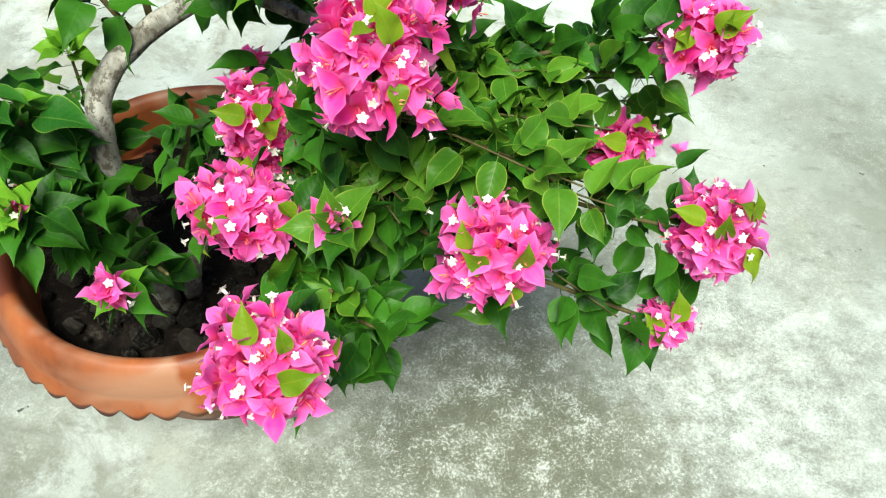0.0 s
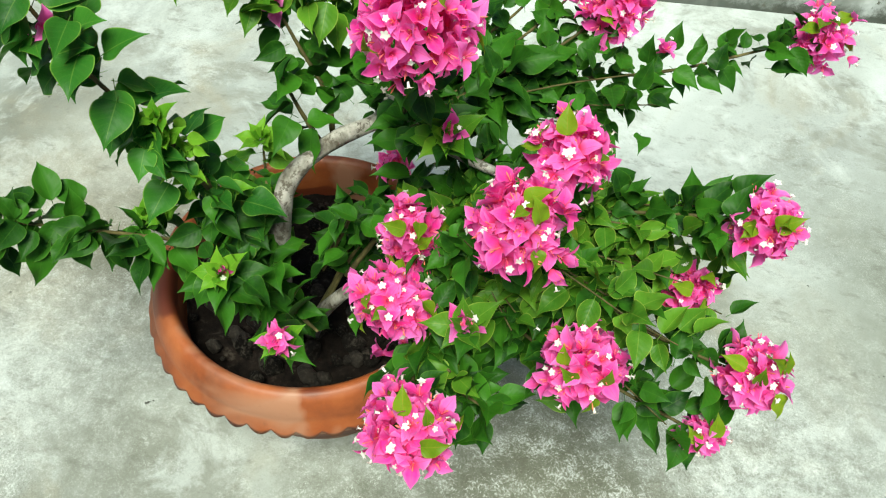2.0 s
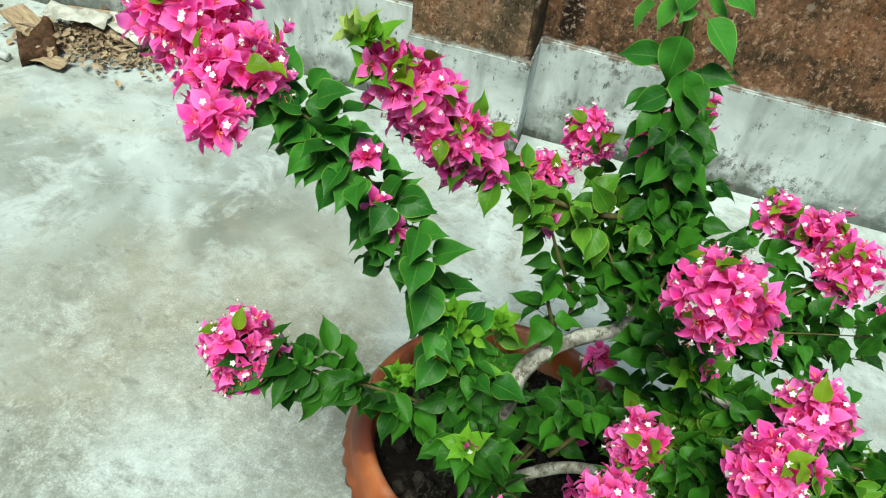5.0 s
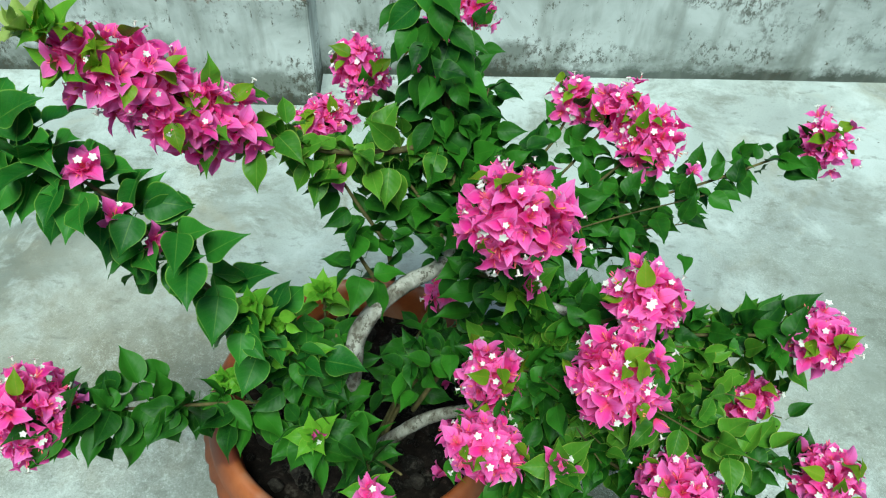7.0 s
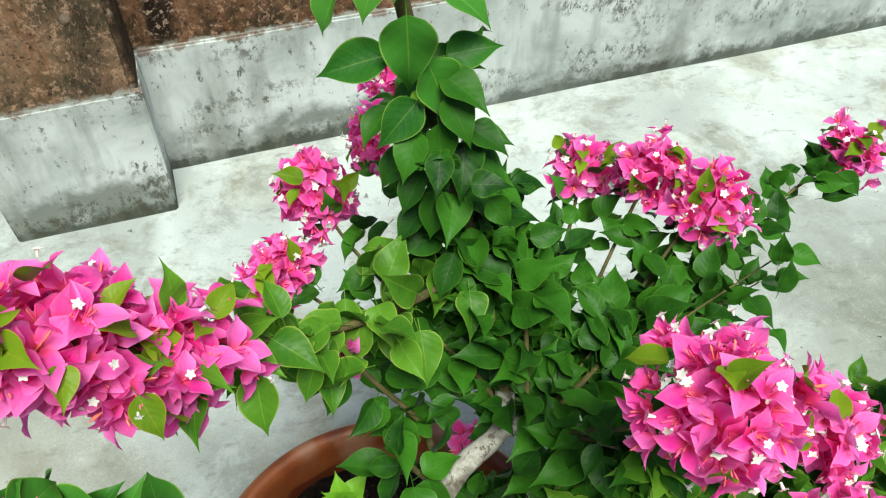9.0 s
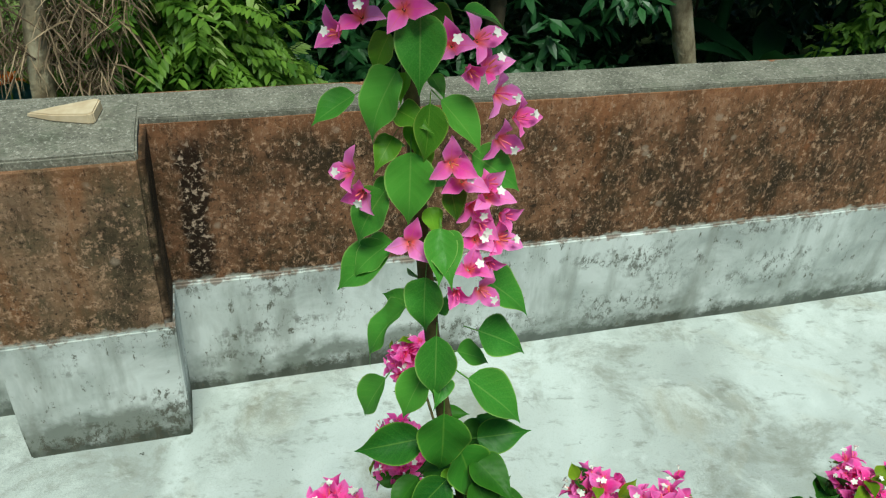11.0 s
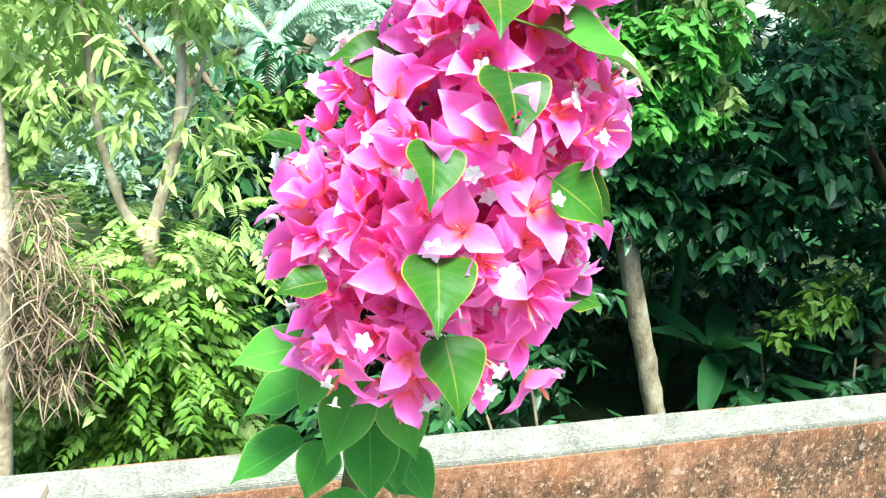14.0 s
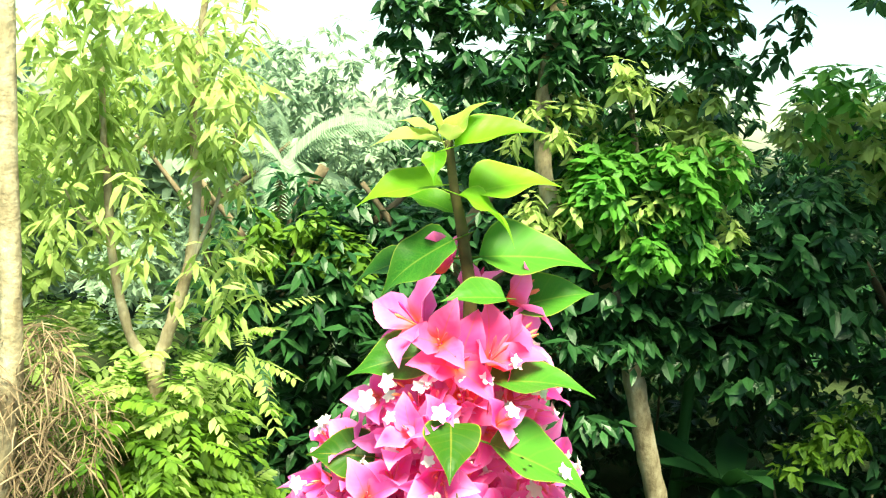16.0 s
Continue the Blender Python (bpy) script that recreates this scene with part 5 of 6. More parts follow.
for q in ((-0.341, 0.865, 0.636), (-0.325, 0.852, 0.652), (-0.36, 0.86, 0.64), (-0.275, 0.85, 0.87), (-0.268, 0.845, 0.835), (-0.26, 0.86, 0.80)):
    rosette(q, (-0.1, -0.4, 0.8), 7, 0.030, LEAF_YOUNG)
branch([(-0.15, 0.99, 0.42), (-0.10, 1.10, 0.50), (-0.068, 1.155, 0.54)], 0.003, 0.002, 4, 0.045, 0.3, 0.8)
flower_head((-0.068, 1.161, 0.553), (0.040, 0.030, 0.026), (0.3, -0.3, 0.9), 12, 0.027, 1, False, 0, 79, -0.3)
for c, sd, n in (((0.078, 0.948, 0.868), 71, 1), ((-0.182, 0.772, 0.682), 72, 1), ((-0.105, 0.748, 0.588), 73, 7), ((0.159, 0.776, 0.715), 74, 4), ((-0.225, 1.105, 0.880), 75, 2), ((-0.374, 0.835, 0.993), 76, 3), ((-0.427, 0.838, 1.10), 77, 4), ((-0.41, 0.825, 1.03), 78, 3), ((0.33, 1.30, 0.80), 79, 2)):
    flower_head(c, (0.02, 0.02, 0.026), (0, -0.4, 0.8), n, 0.028, 1, False, 0, sd, 0.1)

# the dense inner foliage: many short twigs that fan out from the side trunk
rnd = random.Random(5)
for i in range(64):
    tip = Vector((0.27 + rnd.uniform(-0.22, 0.23), 0.94 + rnd.uniform(-0.15, 0.15), 0.655 + rnd.uniform(-0.10, 0.12)))
    base = Vector(MID).lerp(Vector(LOW), 0.45 * rnd.random())
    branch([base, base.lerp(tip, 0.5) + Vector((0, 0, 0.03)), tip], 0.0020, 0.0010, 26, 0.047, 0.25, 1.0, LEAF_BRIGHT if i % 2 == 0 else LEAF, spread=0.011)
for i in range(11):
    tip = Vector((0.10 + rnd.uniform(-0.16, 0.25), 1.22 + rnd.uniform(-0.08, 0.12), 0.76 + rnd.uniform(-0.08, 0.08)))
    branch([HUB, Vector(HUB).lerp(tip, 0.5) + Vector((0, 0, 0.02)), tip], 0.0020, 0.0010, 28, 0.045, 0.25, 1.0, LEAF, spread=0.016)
for i in range(10):
    tip = Vector((-0.05 + rnd.uniform(-0.13, 0.12), 1.27 + rnd.uniform(-0.06, 0.08), 0.86 + rnd.uniform(-0.1, 0.1)))
    branch([STEM[1], Vector(STEM[1]).lerp(tip, 0.5), tip], 0.0020, 0.0010, 24, 0.049, 0.25, 1.0, LEAF, spread=0.016)


# ---- fallen bracts and the loose tile ----
def fallen(x, y, z, n, seed):
    r = random.Random(seed)
    for _ in range(n):
        k = r.randrange(3)
        ob = new("fallen_bract", bract_mesh(k, BRACT))
        ob.matrix_world = pose(x + r.uniform(-.03, .03), y + r.uniform(-.03, .03), z, r.uniform(60, 110), 0, r.uniform(0, 360)) @ Matrix.Scale(0.03, 4)
        tagged(ob, "fallen magenta bougainvillea flower lying loose", "fallen flower", "fallen flowers")


fallen(-0.06, 1.13, 0.286, 2, 1)
fallen(0.0, 0.95, 0.284, 4, 2)
fallen(0.66, 1.62, 0.016, 1, 3)
fallen(-0.013, 1.02, 0.284, 3, 4)

bm = bmesh.new()
base = [(-0.085, 0.004), (-0.02, -0.026), (0.062, -0.046), (0.074, -0.040), (0.080, 0.036), (0.066, 0.042), (-0.03, 0.018)]
lo = [bm.verts.new((x, y, 0)) for x, y in base]
hi = [bm.verts.new((x * 0.97, y * 0.95, 0.012 + 0.016 * (x + 0.085) / 0.165)) for x, y in base]
bm.faces.new(lo[::-1])
bm.faces.new(hi)
for k in range(len(base)):
    bm.faces.new((lo[k], lo[(k + 1) % len(base)], hi[(k + 1) % len(base)], hi[k]))
bmesh.ops.bevel(bm, geom=list(bm.edges), offset=0.003, segments=2, affect="EDGES")
tile = part("broken_tile", bm, TILE, None)
tile.matrix_world = pose(-0.895, 2.475, TOP + 0.002, 0, 0, 6)
tagged(tile, "broken wedge of beige clay tile on the parapet", "tile")


# ---- clutter by the foot of the parapet ----
def dry_pile():
    rnd = random.Random(8)
    pile = tagged(new("debris_pile"), "heap of dry brown leaves and twigs on the concrete", "debris", kind="stuff")
    placed = []
    for _ in range(720):
        x, y = rnd.gauss(0, 0.17), rnd.gauss(0, 0.065)
        z = 0.012 + 0.06 * rnd.random() * math.exp(-(x * x) / 0.03)
        way = Vector((rnd.uniform(-1, 1), rnd.uniform(-1, 1), rnd.uniform(-.2, .4)))
        placed.append((LEAF_SHAPES[rnd.randrange(3)], frame_of((x, y, z), way, (rnd.uniform(-.9, .9), rnd.uniform(-.9, .9), 1), rnd.uniform(0.010, 0.042))))
    child("dry_leaves", joined("dry_leaves", placed, T_DRY), pile, kind="stuff")
    for k in range(7):
        x, y, a = rnd.uniform(-.2, .2), rnd.uniform(-.06, .06), rnd.uniform(0, 3.1)
        me, _ = tube("twig", [(x, y, 0.03), (x + 0.08 * math.cos(a), y + 0.08 * math.sin(a), 0.045), (x + 0.17 * math.cos(a + .3), y + 0.17 * math.sin(a + .3), 0.03)], 0.005, 0.003, WOOD, 6, 4, 0.3)
        child("twig", me, pile)
    pile.matrix_world = pose(-2.33, 1.98, 0, 0, 0, 12)
    for (x, y, z, rx, rz), (w, d, h) in (((-2.28, 2.06, 0.055, 8, 8), (0.30, 0.09, 0.016)), ((-2.42, 2.05, 0.085, -6, 30), (0.26, 0.08, 0.014)), ((-2.62, 1.95, 0.022, 0, -14), (0.24, 0.10, 0.014))):
        bm = bmesh.new()
        block(bm, -w / 2, -d / 2, -h / 2, w / 2, d / 2, h / 2, 0.003, 0.004, 1, int(w * 100))
        ob = part("wood_offcut", bm, WOOD, None)
        ob.matrix_world = pose(x, y, z, rx, 4, rz)
        tagged(ob, "thin weathered wooden offcut lying on dry leaves", "wood piece", "wood offcuts")
    for (x, y, z, rz), (w, d), mat, lab in (((-2.40, 2.01, 0.105, 20), (0.24, 0.085), PAPER, "crumpled white paper sheet on a heap of dry debris"), ((-2.22, 2.07, 0.085, -8), (0.22, 0.075), PAPER, "crumpled white paper sheet on a heap of dry debris"),
                                          ((-2.44, 1.84, 0.06, 50), (0.13, 0.16), SACK, "crumpled dark brown sacking beside dry debris"), ((-2.36, 1.80, 0.03, 10), (0.16, 0.06), WOOD, "bent strip of brown cardboard on the concrete")):
        bm = bmesh.new()
        bmesh.ops.create_grid(bm, x_segments=14, y_segments=10, size=0.5)
        for v in bm.verts:
            q = Vector((v.co.x * w * 9, v.co.y * d * 9, x * 5))
            v.co = Vector((v.co.x * w, v.co.y * d, (0.35 if mat is SACK else 0.2) * d * noise.noise(q * 2.2) + 0.10 * d * noise.noise(q * 6)))
        ext = bmesh.ops.extrude_face_region(bm, geom=list(bm.faces))
        for v in [g for g in ext["geom"] if isinstance(g, bmesh.types.BMVert)]:
            v.co.z -= 0.05 if mat is SACK else 0.003
        bmesh.ops.recalc_face_normals(bm, faces=bm.faces)
        ob = part("sacking" if mat is SACK else ("paper_sheet" if mat is PAPER else "cardboard_strip"), bm, mat, None, smooth=True)
        ob.matrix_world = pose(x, y, z, 4, 3, rz)
        tagged(ob, lab, "sack" if mat is SACK else "waste paper")
    me, _ = tube("pipe", [(-3.1, 1.72, 0.018), (-2.8, 1.73, 0.018), (-2.49, 1.74, 0.018)], 0.016, 0.016, PIPE, 14, 3)
    tagged(new("pipe", me), "short grey plastic pipe lying on the concrete", "pipe")


dry_pile()


# ---- garden trees beyond the parapet ----
def leaf_shape(length, width, bend=0.15):
    """A plain folded tree leaf: six points, four faces."""
    v = np.array([(0, 0, 0), (width, 0.35, 0.10 * width), (width * 0.75, 0.68, -bend * 0.4), (0, 1.0, -bend), (-width * 0.75, 0.68, -bend * 0.4), (-width, 0.35, 0.10 * width), (0, 0.5, -0.1 * bend - 0.12 * width)]) * length
    return v, [(0, 1, 6), (1, 2, 6), (2, 3, 6), (3, 4, 6), (4, 5, 6), (5, 0, 6)]


def cloud(name, centres, ways, faces_to, sizes, shape, mat, parent):
    """Many leaves in one mesh, laid out with arrays."""
    v, f = shape
    y = ways / np.linalg.norm(ways, axis=1)[:, None]
    z = faces_to - y * (faces_to * y).sum(1)[:, None]
    z /= np.linalg.norm(z, axis=1)[:, None] + 1e-9
    x = np.cross(y, z)
    s = sizes[:, None, None]
    pts = centres[:, None, :] + s * (v[None, :, 0:1] * x[:, None, :] + v[None, :, 1:2] * y[:, None, :] + v[None, :, 2:3] * z[:, None, :])
    n, k = len(centres), len(v)
    fa = np.array(f)
    idx = (fa[None] + (np.arange(n) * k)[:, None, None]).reshape(-1, 3)
    me = bpy.data.meshes.new(name)
    me.from_pydata(pts.reshape(-1, 3).tolist(), [], idx.tolist())
    me.materials.append(mat)
    return child(name, me, parent, kind="stuff")


def crown(parent, clumps, per, mat, seed, leaf=(0.16, 0.30), style="mango", shape_args=(1.0, 0.17), name="crown"):
    """Clumps are (x, y, z, radius). mango: drooping whorls; feather: rows of leaflets along arching stalks."""
    g = np.random.default_rng(seed)
    C, W, F, S = [], [], [], []
    for cx, cy, cz, r in clumps:
        if style == "feather":
            for _ in range(per):
                u = g.normal(size=3)
                u /= np.linalg.norm(u)
                u[2] = u[2] * 0.8 + 0.1
                st = np.array((cx, cy, cz)) + u * r * g.uniform(0.35, 1.0)
                way = u * 0.8 + g.normal(size=3) * 0.5
                way[2] -= 0.25
                way /= np.linalg.norm(way)
                side = np.cross(way, (0, 0, 1.0))
                side /= np.linalg.norm(side) + 1e-6
                ln = g.uniform(0.28, 0.55)
                for j in range(9):
                    q = (j + 0.5) / 9
                    p = st + way * ln * q - np.array((0, 0, 0.25)) * ln * q * q
                    for sg in (-1, 1):
                        C.append(p)
                        W.append(side * sg * 0.9 + way * 0.6 - np.array((0, 0, 0.35)))
                        F.append(np.array((0, 0, 1.0)) + g.normal(size=3) * 0.25)
                        S.append(g.uniform(*leaf))
        else:
            for _ in range(per):
                u = g.normal(size=3)
                u /= np.linalg.norm(u)
                st = np.array((cx, cy, cz)) + u * r * g.uniform(0.45, 1.0) ** 0.6
                m = g.integers(5, 10)
                a0 = g.uniform(0, 6.28)
                for j in range(m):
                    a = a0 + 6.283 * j / m + g.uniform(-.3, .3)
                    C.append(st + g.normal(size=3) * 0.03)
                    W.append(np.array((math.cos(a), math.sin(a), g.uniform(-1.3, 0.1))) + u * 0.3)
                    F.append(np.array((0, 0, 1.0)) + u * 0.5 + g.normal(size=3) * 0.3)
                    S.append(g.uniform(*leaf))
    return cloud(name, np.array(C), np.array(W), np.array(F), np.array(S), leaf_shape(*shape_args), mat, parent)


def tree(label, trunk_pts, r0, r1, limbs, bark=None):
    t = tagged(new("tree"), label, "tree", "garden trees")
    me, _ = tube("trunk", trunk_pts, r0, r1, bark or TREEBARK, 10, 6, 0.25)
    child("trunk", me, t)
    for pts, a, b in limbs:
        me, _ = tube("limb", pts, a, b, bark or TREEBARK, 7, 5, 0.25)
        child("limb", me, t)
    return t


def clumps_in(seed, n, lo, hi, r):
    g = random.Random(seed)
    return [(g.uniform(lo[0], hi[0]), g.uniform(lo[1], hi[1]), g.uniform(lo[2], hi[2]), g.uniform(*r)) for _ in range(n)]


# light feathery tree, forked, in the sun
t = tree("slender forked tree with light green feathery leaves",
         [(-1.40, 6.42, -3.2), (-1.42, 6.40, -1.5), (-1.41, 6.39, -0.4), (-1.405, 6.386, 0.24), (-1.32, 6.40, 0.63), (-1.21, 6.40, 1.08), (-1.19, 6.45, 1.58), (-1.24, 6.5, 2.25), (-1.1, 6.5, 3.8)], 0.072, 0.018,
         [([(-1.408, 6.386, 0.16), (-1.47, 6.39, 0.34), (-1.61, 6.40, 0.57), (-1.75, 6.45, 1.16), (-1.79, 6.45, 1.73), (-1.84, 6.5, 2.09), (-1.92, 6.6, 3.9)], 0.046, 0.016),
          ([(-1.76, 6.45, 1.20), (-1.95, 6.45, 1.34), (-2.06, 6.45, 1.52)], 0.020, 0.008), ([(-1.23, 6.40, 1.0), (-1.05, 6.42, 1.5), (-0.92, 6.45, 2.1)], 0.020, 0.008)], PALEBARK)
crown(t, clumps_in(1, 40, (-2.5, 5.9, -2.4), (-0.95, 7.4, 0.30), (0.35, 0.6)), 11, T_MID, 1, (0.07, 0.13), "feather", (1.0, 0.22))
crown(t, clumps_in(8, 32, (-2.3, 5.8, -1.3), (-0.95, 7.0, 0.40), (0.3, 0.5)), 9, T_SUNLIT, 8, (0.07, 0.13), "feather", (1.0, 0.22), "sunlit_crown")
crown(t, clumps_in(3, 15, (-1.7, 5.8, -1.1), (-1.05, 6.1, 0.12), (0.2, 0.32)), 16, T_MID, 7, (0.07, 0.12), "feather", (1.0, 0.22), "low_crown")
crown(t, clumps_in(2, 42, (-3.1, 5.9, 0.9), (-0.95, 7.2, 2.9), (0.25, 0.42)), 12, T_SUNLIT, 2, (0.12, 0.22), "mango", (1.0, 0.12, 0.25), "upper_crown")
# grey trunk with dry fronds
t = tree("grey trunk hung with dry brown fronds", [(-2.2, 5.3, -3.2), (-2.06, 5.3, -0.58), (-1.98, 5.3, 0.27), (-1.95, 5.3, 0.72), (-2.0, 5.35, 2.0), (-2.05, 5.4, 3.6)], 0.072, 0.052, [], PALEBARK)
crown(t, [(-1.95, 5.4, 0.62, 0.26), (-1.72, 5.42, 0.22, 0.28), (-2.25, 5.4, 0.55, 0.26), (-1.80, 5.42, -0.12, 0.24), (-2.15, 5.4, 0.05, 0.26)], 50, T_DRY, 3, (0.10, 0.30), "mango", (1.0, 0.020, 0.45), "dry_fronds")
# broad dark tree to the other side, leaning trunk with peeling bark
t = tree("dark broad-leaved tree with a leaning, peeling pale trunk", [(3.95, 8.6, -3.3), (3.66, 8.6, -2.34), (3.28, 8.6, -1.2), (2.90, 8.6, -0.04), (2.62, 8.55, 0.55), (2.31, 8.4, 0.96), (2.01, 8.4, 1.28), (1.76, 8.4, 1.71), (1.7, 8.6, 2.6), (1.9, 9.0, 4.0)], 0.125, 0.075,
         [([(2.62, 8.55, 0.55), (2.9, 8.8, 1.4), (2.8, 9.2, 2.6)], 0.06, 0.03), ([(2.62, 8.6, 0.5), (3.3, 8.9, 1.3), (3.9, 9.2, 1.9)], 0.06, 0.03)], PALEBARK)
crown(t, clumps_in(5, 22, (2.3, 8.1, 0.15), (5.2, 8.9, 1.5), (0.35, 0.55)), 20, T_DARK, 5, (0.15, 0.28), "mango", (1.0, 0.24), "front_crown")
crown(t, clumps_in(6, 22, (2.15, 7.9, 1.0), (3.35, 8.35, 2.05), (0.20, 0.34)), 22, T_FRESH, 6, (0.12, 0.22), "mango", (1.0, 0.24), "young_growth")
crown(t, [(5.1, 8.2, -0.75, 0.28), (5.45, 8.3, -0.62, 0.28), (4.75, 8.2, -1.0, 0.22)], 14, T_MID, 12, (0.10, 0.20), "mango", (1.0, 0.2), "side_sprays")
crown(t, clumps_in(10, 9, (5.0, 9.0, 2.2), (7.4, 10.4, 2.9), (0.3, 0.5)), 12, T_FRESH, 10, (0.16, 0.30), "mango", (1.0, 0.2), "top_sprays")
crown(t, clumps_in(11, 4, (4.8, 9.0, 2.0), (6.6, 9.6, 2.7), (0.3, 0.45)), 14, T_SUNLIT, 11, (0.16, 0.30), "mango", (1.0, 0.2), "pale_sprays")
# lit and shaded upper leaves of one crown, told apart by colour
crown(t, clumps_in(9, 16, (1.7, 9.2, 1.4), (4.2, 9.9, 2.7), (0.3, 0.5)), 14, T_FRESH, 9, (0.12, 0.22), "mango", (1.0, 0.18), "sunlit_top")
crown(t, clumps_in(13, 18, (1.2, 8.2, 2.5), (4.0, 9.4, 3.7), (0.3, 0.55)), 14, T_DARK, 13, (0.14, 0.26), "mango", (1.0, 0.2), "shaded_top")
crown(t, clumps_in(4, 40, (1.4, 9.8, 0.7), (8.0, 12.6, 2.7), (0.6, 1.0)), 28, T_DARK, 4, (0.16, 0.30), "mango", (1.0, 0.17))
# the green mass behind
for i, (x, y, lab, mat, box, n, per) in enumerate((
        (1.2, 9.0, "tall dark green tree with drooping leaves", T_DARK, ((-0.1, 8.2, -2.4), (2.6, 10.6, 1.0)), 32, 26),
        (-0.6, 9.4, "dark green garden tree with dense leaves", T_DARK, ((-1.1, 8.4, -2.6), (0.6, 10.4, 0.8)), 32, 26),
        (6.5, 9.0, "dark green tree with glossy leaves", T_DARK, ((4.8, 7.8, -2.4), (9.5, 10.4, 2.3)), 44, 26),
        (-4.6, 9.6, "sunlit light green tree", T_SUNLIT, ((-6.8, 8.4, -2.2), (-3.0, 11.0, 2.0)), 36, 24),
        (-2.4, 14.5, "tall green tree in the distance, its leaves paled by haze", T_HAZY, ((-5.0, 14.5, -2), (2.2, 17.5, 3.1)), 56, 26),
        (4.0, 15.0, "tall dark tree in the back row", T_DARK, ((0.8, 13.6, -2.8), (9.0, 16.5, 1.8)), 42, 26),
        (12.0, 12.0, "dark tree at the garden's side", T_DARK, ((9.0, 9.0, -2.6), (15.0, 14.5, 3.0)), 36, 24),
        (-9.0, 12.0, "sunlit tree at the garden's side", T_SUNLIT, ((-12.5, 9.5, -2.6), (-6.0, 14.0, 2.6)), 36, 24))):
    t = tree(lab, [(x, y, -3.2), (x + 0.1, y, -1.0), (x - 0.1, y + 0.1, 0.8), (x + 0.2, y, 1.6)], 0.13, 0.06, [([(x, y, 0), (x - 0.7, y, 0.9), (x - 1.2, y, 1.5)], 0.06, 0.025), ([(x, y, 0.4), (x + 0.8, y - 0.1, 1.1), (x + 1.3, y, 1.6)], 0.06, 0.025)])
    crown(t, clumps_in(20 + i, n, box[0], box[1], (0.55, 0.95)), per, mat, 20 + i, (0.15, 0.30), "mango", (1.0, 0.18))
    if i == 1:
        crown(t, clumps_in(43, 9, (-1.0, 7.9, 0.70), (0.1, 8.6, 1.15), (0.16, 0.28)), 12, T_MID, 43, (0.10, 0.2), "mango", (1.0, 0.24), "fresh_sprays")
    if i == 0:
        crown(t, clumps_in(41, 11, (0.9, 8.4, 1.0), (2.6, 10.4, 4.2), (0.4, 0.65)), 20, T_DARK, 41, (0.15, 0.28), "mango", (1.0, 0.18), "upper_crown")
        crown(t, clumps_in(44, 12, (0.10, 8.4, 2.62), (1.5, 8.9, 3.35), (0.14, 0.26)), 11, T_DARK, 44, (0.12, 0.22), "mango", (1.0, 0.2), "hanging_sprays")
        crown(t, clumps_in(42, 22, (1.5, 8.0, 1.25), (3.6, 8.7, 2.7), (0.20, 0.36)), 12, T_SUNLIT, 42, (0.12, 0.22), "mango", (1.0, 0.18), "sunlit_sprays")

# low growth under the trees
for i, (x0, x1, y0, y1, z1, mat, n) in enumerate(((-1.0, 2.2, 6.2, 8.4, -1.5, T_DARK, 24), (4.6, 9.0, 7.4, 9.0, -1.5, T_DARK, 30), (-5.0, -0.8, 6.8, 8.6, -0.9, T_MID, 28), (0.0, 9.0, 10.5, 13.0, 0.6, T_DARK, 50), (-9, -4, 6.5, 9.5, -0.6, T_SUNLIT, 26))):
    bush = tagged(new("shrub"), "dense dark green undergrowth below the trees", "shrub", "undergrowth")
    crown(bush, clumps_in(60 + i, n, (x0, y0, -3.1), (x1, y1, z1), (0.5, 0.9)), 30, mat, 60 + i, (0.14, 0.28), "mango", (1.0, 0.22), "leaves")
    for k in range(7):
        x, y = x0 + (x1 - x0) * (k + 0.5) / 7, 0.5 * (y0 + y1) + 0.6 * math.sin(k * 2.3 + i)
        me, _ = tube("branch", [(x, y, -3.3), (x + 0.1, y - 0.1, -2.4), (x + 0.25 * math.sin(k), y + 0.2, z1 + 0.1)], 0.035, 0.012, TREEBARK, 6, 4, 0.2)
        child("branch", me, bush)

# an added overhanging tree, main crown out of view, to shade the garden's dark side
t = tree("added tall tree, its main crown unseen, whose boughs shade the garden", [(7.6, 7.4, -3.2), (7.6, 7.4, 0.5), (7.2, 7.4, 3.2), (6.0, 7.5, 4.6)], 0.22, 0.12, [([(7.2, 7.4, 3.0), (5.0, 7.6, 4.6), (2.4, 7.8, 5.2), (0.8, 7.9, 5.0)], 0.12, 0.04)])
crown(t, clumps_in(80, 42, (3.3, 5.2, 4.4), (10.5, 9.2, 7.2), (0.7, 1.1)), 30, T_DARK, 80, (0.18, 0.32), "mango", (1.0, 0.18))
crown(t, clumps_in(81, 12, (0.8, 8.7, 3.5), (3.9, 9.9, 4.8), (0.4, 0.7)), 22, T_MID, 81, (0.16, 0.28), "mango", (1.0, 0.16), "hanging_leaves")

# far woods that close the view between the trunks
woods = tagged(new("far_woods"), "dense dark woods behind the garden", "woods", kind="stuff")
crown(woods, clumps_in(90, 90, (2.0, 18.5, -3.0), (24.0, 21.0, 2.2), (1.0, 1.6)), 30, T_DARK, 90, (0.35, 0.6), "mango", (1.0, 0.30), "leaves")
crown(woods, clumps_in(91, 70, (-22.0, 19.5, -3.0), (3.0, 22.0, 2.6), (1.0, 1.6)), 30, T_HAZY, 91, (0.35, 0.6), "mango", (1.0, 0.30), "sunlit_leaves")


# broad-leaved banana plants and a palm among the trees
BANANA = blade((0, 0.08, 0.25, 0.45, 0.65, 0.85, 1.0), (0.015, 0.07, 0.12, 0.135, 0.12, 0.075, 0.004), 0.45, 0.45, 0.25, 0.12)


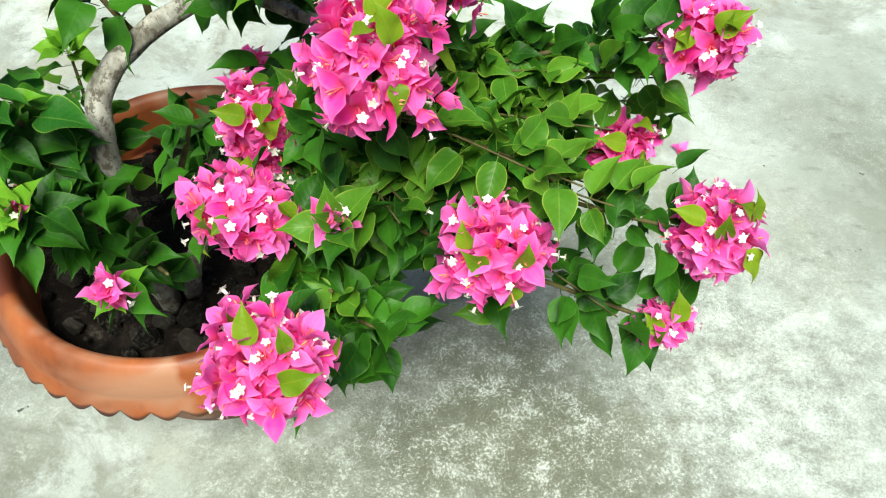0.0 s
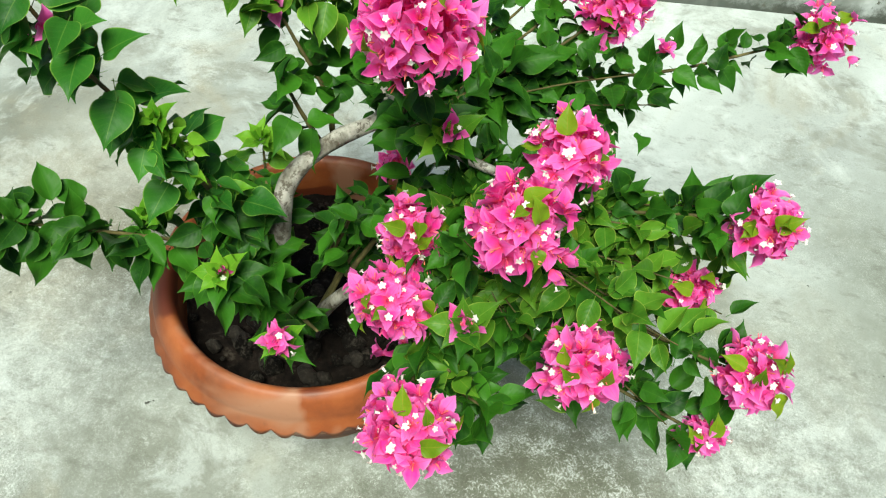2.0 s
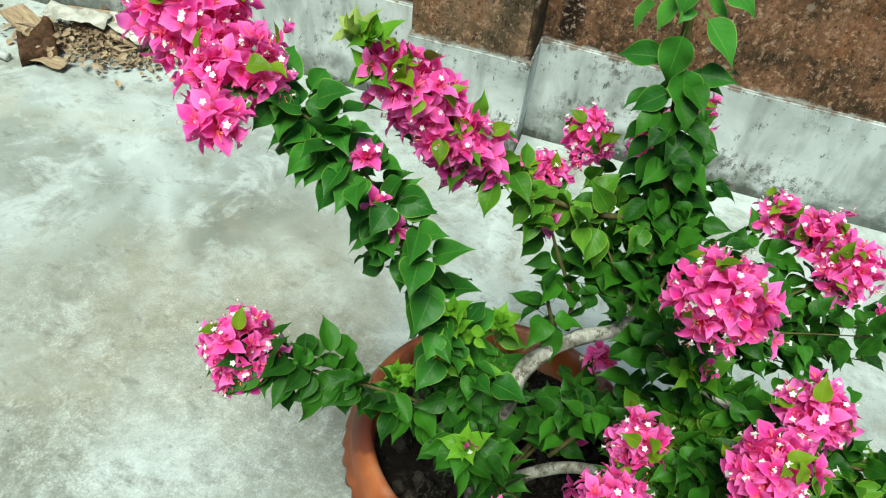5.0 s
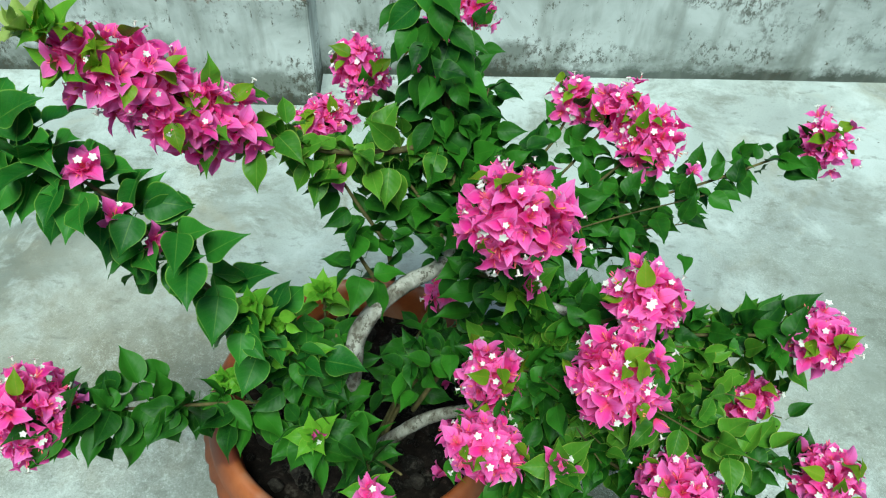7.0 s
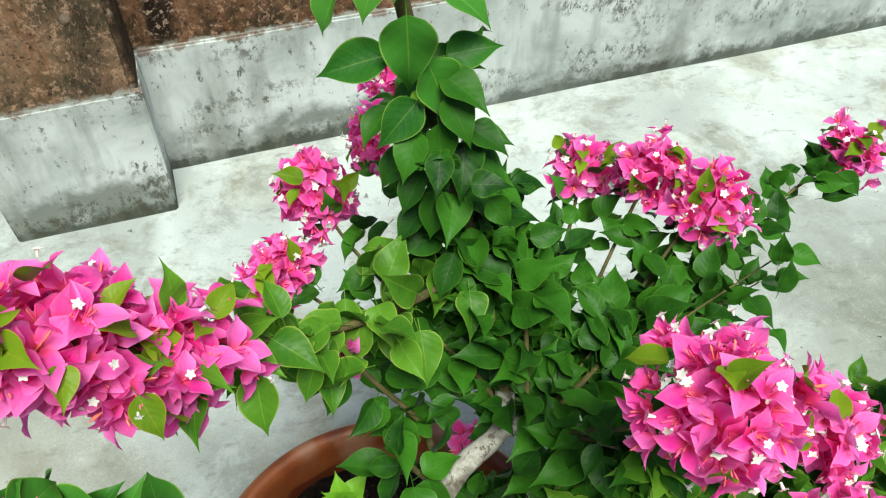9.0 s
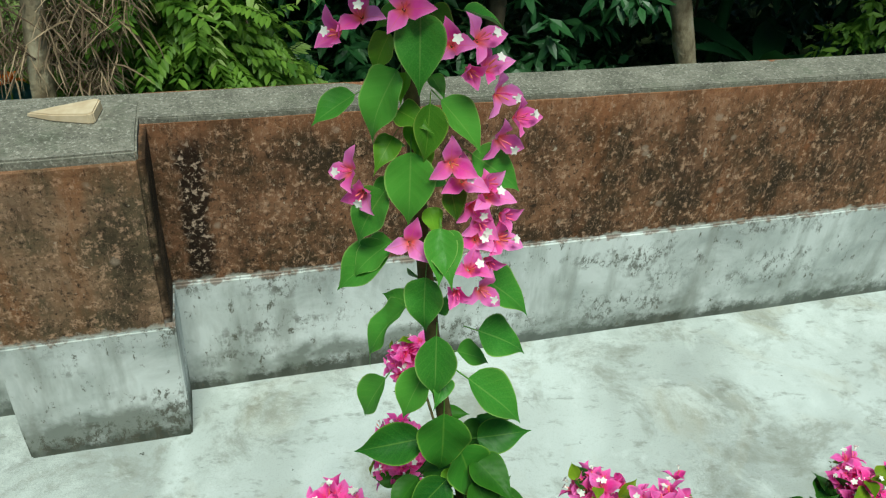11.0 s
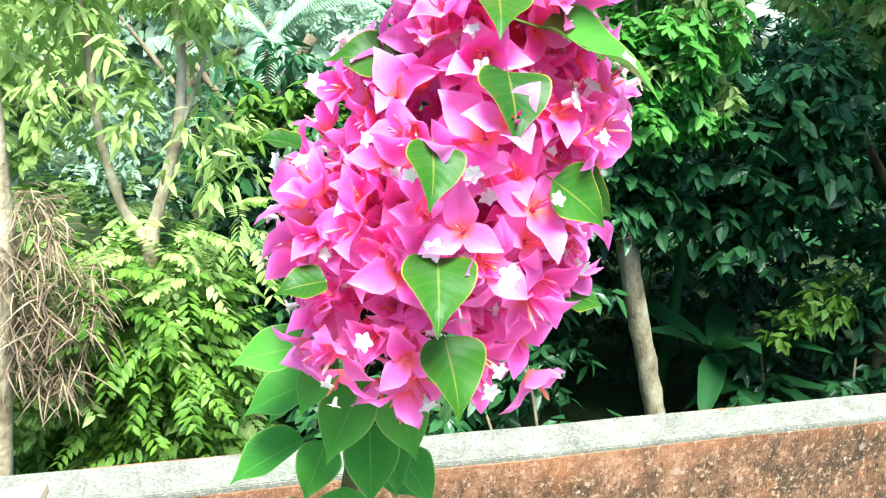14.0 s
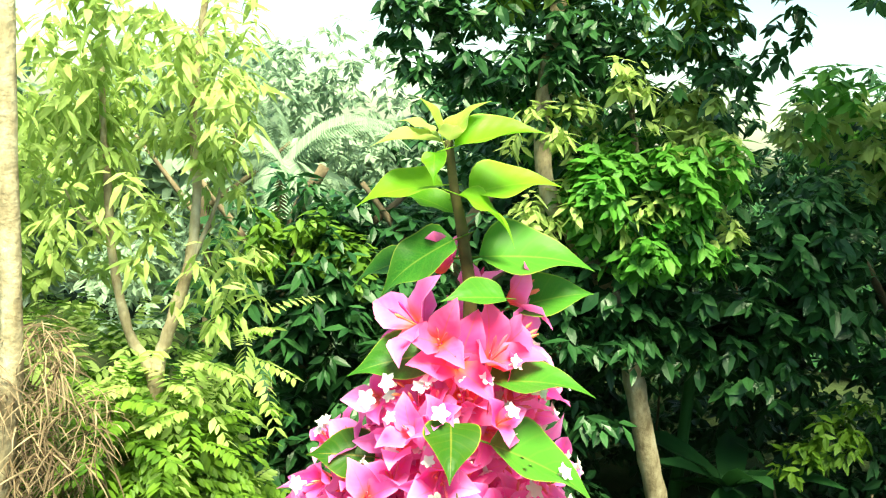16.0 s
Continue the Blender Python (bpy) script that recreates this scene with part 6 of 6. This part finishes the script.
def banana_plant(x, y, z, height, seed):
    rnd = random.Random(seed)
    plant = tagged(new("banana_plant"), "banana plant with long broad dark green leaves", "banana plant", "banana plants")
    me, _ = tube("stalk", [(x, y, z), (x + 0.03, y, z + height * 0.3), (x, y, z + height * 0.55)], 0.09, 0.06, T_BROAD, 9, 4, 0.1)
    child("stalk", me, plant)
    for k in range(8):
        a = 2.4 * k + rnd.uniform(-.3, .3)
        o = Vector((math.cos(a), math.sin(a), 0))
        way = o * rnd.uniform(0.6, 1.0) + UP * rnd.uniform(-0.1, 0.9)
        face = UP - o * 0.6
        shape = mesh_from("leaf", BANANA[0].tolist(), BANANA[1], T_BROAD, BANANA[2], smooth=True)
        child("leaf", shape, plant).matrix_basis = frame_of((x, y, z + height * 0.52), way, face, rnd.uniform(1.0, 1.5))


banana_plant(4.35, 8.8, -3.2, 3.0, 1)
banana_plant(5.0, 8.9, -3.2, 2.2, 2)
banana_plant(4.1, 9.6, -3.2, 5.6, 3)

palm = tagged(new("palm_tree"), "green feather palm behind the garden trees, its fronds paled by haze", "palm tree", "garden trees")
me, _ = tube("trunk", [(-1.1, 13.2, -3.2), (-1.05, 13.2, -0.6), (-1.15, 13.2, 1.3)], 0.13, 0.10, TREEBARK, 9, 5, 0.2)
child("trunk", me, palm)
g = np.random.default_rng(44)
for k in range(15):
    a = 2.4 * k
    C, W, F, S = [], [], [], []
    lift, ln = g.uniform(0.15, 1.1), g.uniform(1.9, 2.6)
    for j in range(46):
        q = (j + 1) / 46
        r, h = ln * q * 0.8, ln * (lift * q - 0.75 * q * q)
        base = np.array((-1.15 + r * math.cos(a), 13.2 + r * math.sin(a), 1.35 + h))
        for sg in (-1, 1):
            C.append(base)
            W.append(np.array((-math.sin(a) * sg + 0.7 * math.cos(a), math.cos(a) * sg + 0.7 * math.sin(a), -0.5)))
            F.append(np.array((0.1, -0.2, 1.0)))
            S.append(0.5 * (1.05 - 0.6 * q))
    cloud("frond", np.array(C), np.array(W), np.array(F), np.array(S), leaf_shape(1.0, 0.05), T_HAZY, palm)


# a faded sheet hung over a rail, and an orange flower, low behind the grey trunk
def hung_sheet():
    top = tagged(new("tarpaulin"), "faded blue-green plastic sheet hung over a wooden rail", "tarpaulin")
    for x in (-3.05, -2.18):
        me, _ = tube("post", [(x, 5.66, -3.3), (x + 0.01, 5.66, -1.8), (x, 5.66, -0.50)], 0.026, 0.022, TREEBARK, 8, 3, 0.2)
        child("post", me, top)
    me, _ = tube("rail", [(-3.15, 5.66, -0.50), (-2.6, 5.66, -0.515), (-2.08, 5.66, -0.50)], 0.020, 0.018, TREEBARK, 8, 3, 0.2)
    child("rail", me, top)
    bm = bmesh.new()
    nx, nz = 26, 22
    rows = []
    for j in range(nz + 1):
        f = j / nz
        rows.append([bm.verts.new((-2.99 + 0.86 * i / nx, 5.636 - 0.05 * f * (1 + math.sin(i * 0.9 + 2 * f)) - 0.008 * math.sin(i * 2.3), -0.475 - 1.6 * f + 0.02 * math.sin(i * 0.7) * (1 - f))) for i in range(nx + 1)])
    for j in range(nz):
        for i in range(nx):
            bm.faces.new((rows[j][i], rows[j + 1][i], rows[j + 1][i + 1], rows[j][i + 1]))
    bmesh.ops.solidify(bm, geom=list(bm.faces), thickness=0.003)
    part("sheet", bm, TARP, top, "faded blue-green plastic", smooth=True)


def orange_flower():
    plant = tagged(new("flowering_plant"), "tall garden plant with one orange flower", "flowering plant")
    me, _ = tube("stalk", [(-2.42, 5.50, -3.3), (-2.40, 5.50, -1.6), (-2.31, 5.49, -0.40)], 0.014, 0.006, T_MID, 7, 5, 0.1)
    child("stalk", me, plant)
    petal = mesh_from("petal", BRACT_SHAPE[0].tolist(), BRACT_SHAPE[1], PETAL, BRACT_SHAPE[2], smooth=True)
    for k in range(9):
        a = 2.4 * k
        o = Vector((math.cos(a), math.sin(a) - 0.2, 0.0))
        child("petal", petal, plant).matrix_basis = frame_of((-2.31, 5.49, -0.40), o * (0.5 + 0.05 * k) + UP * (0.9 - 0.08 * k), UP - o * 0.6, 0.095)
    for k in range(7):
        a, z = 2.1 * k, -0.62 - 0.16 * k
        o = Vector((math.cos(a), math.sin(a), 0.25))
        child("leaf", mesh_from("leaf", LEAF_SHAPES[1][0].tolist(), LEAF_SHAPES[1][1], T_BROAD, LEAF_SHAPES[1][2], smooth=True), plant).matrix_basis = frame_of((-2.38, 5.495, z), o, UP, 0.22)


hung_sheet()
orange_flower()
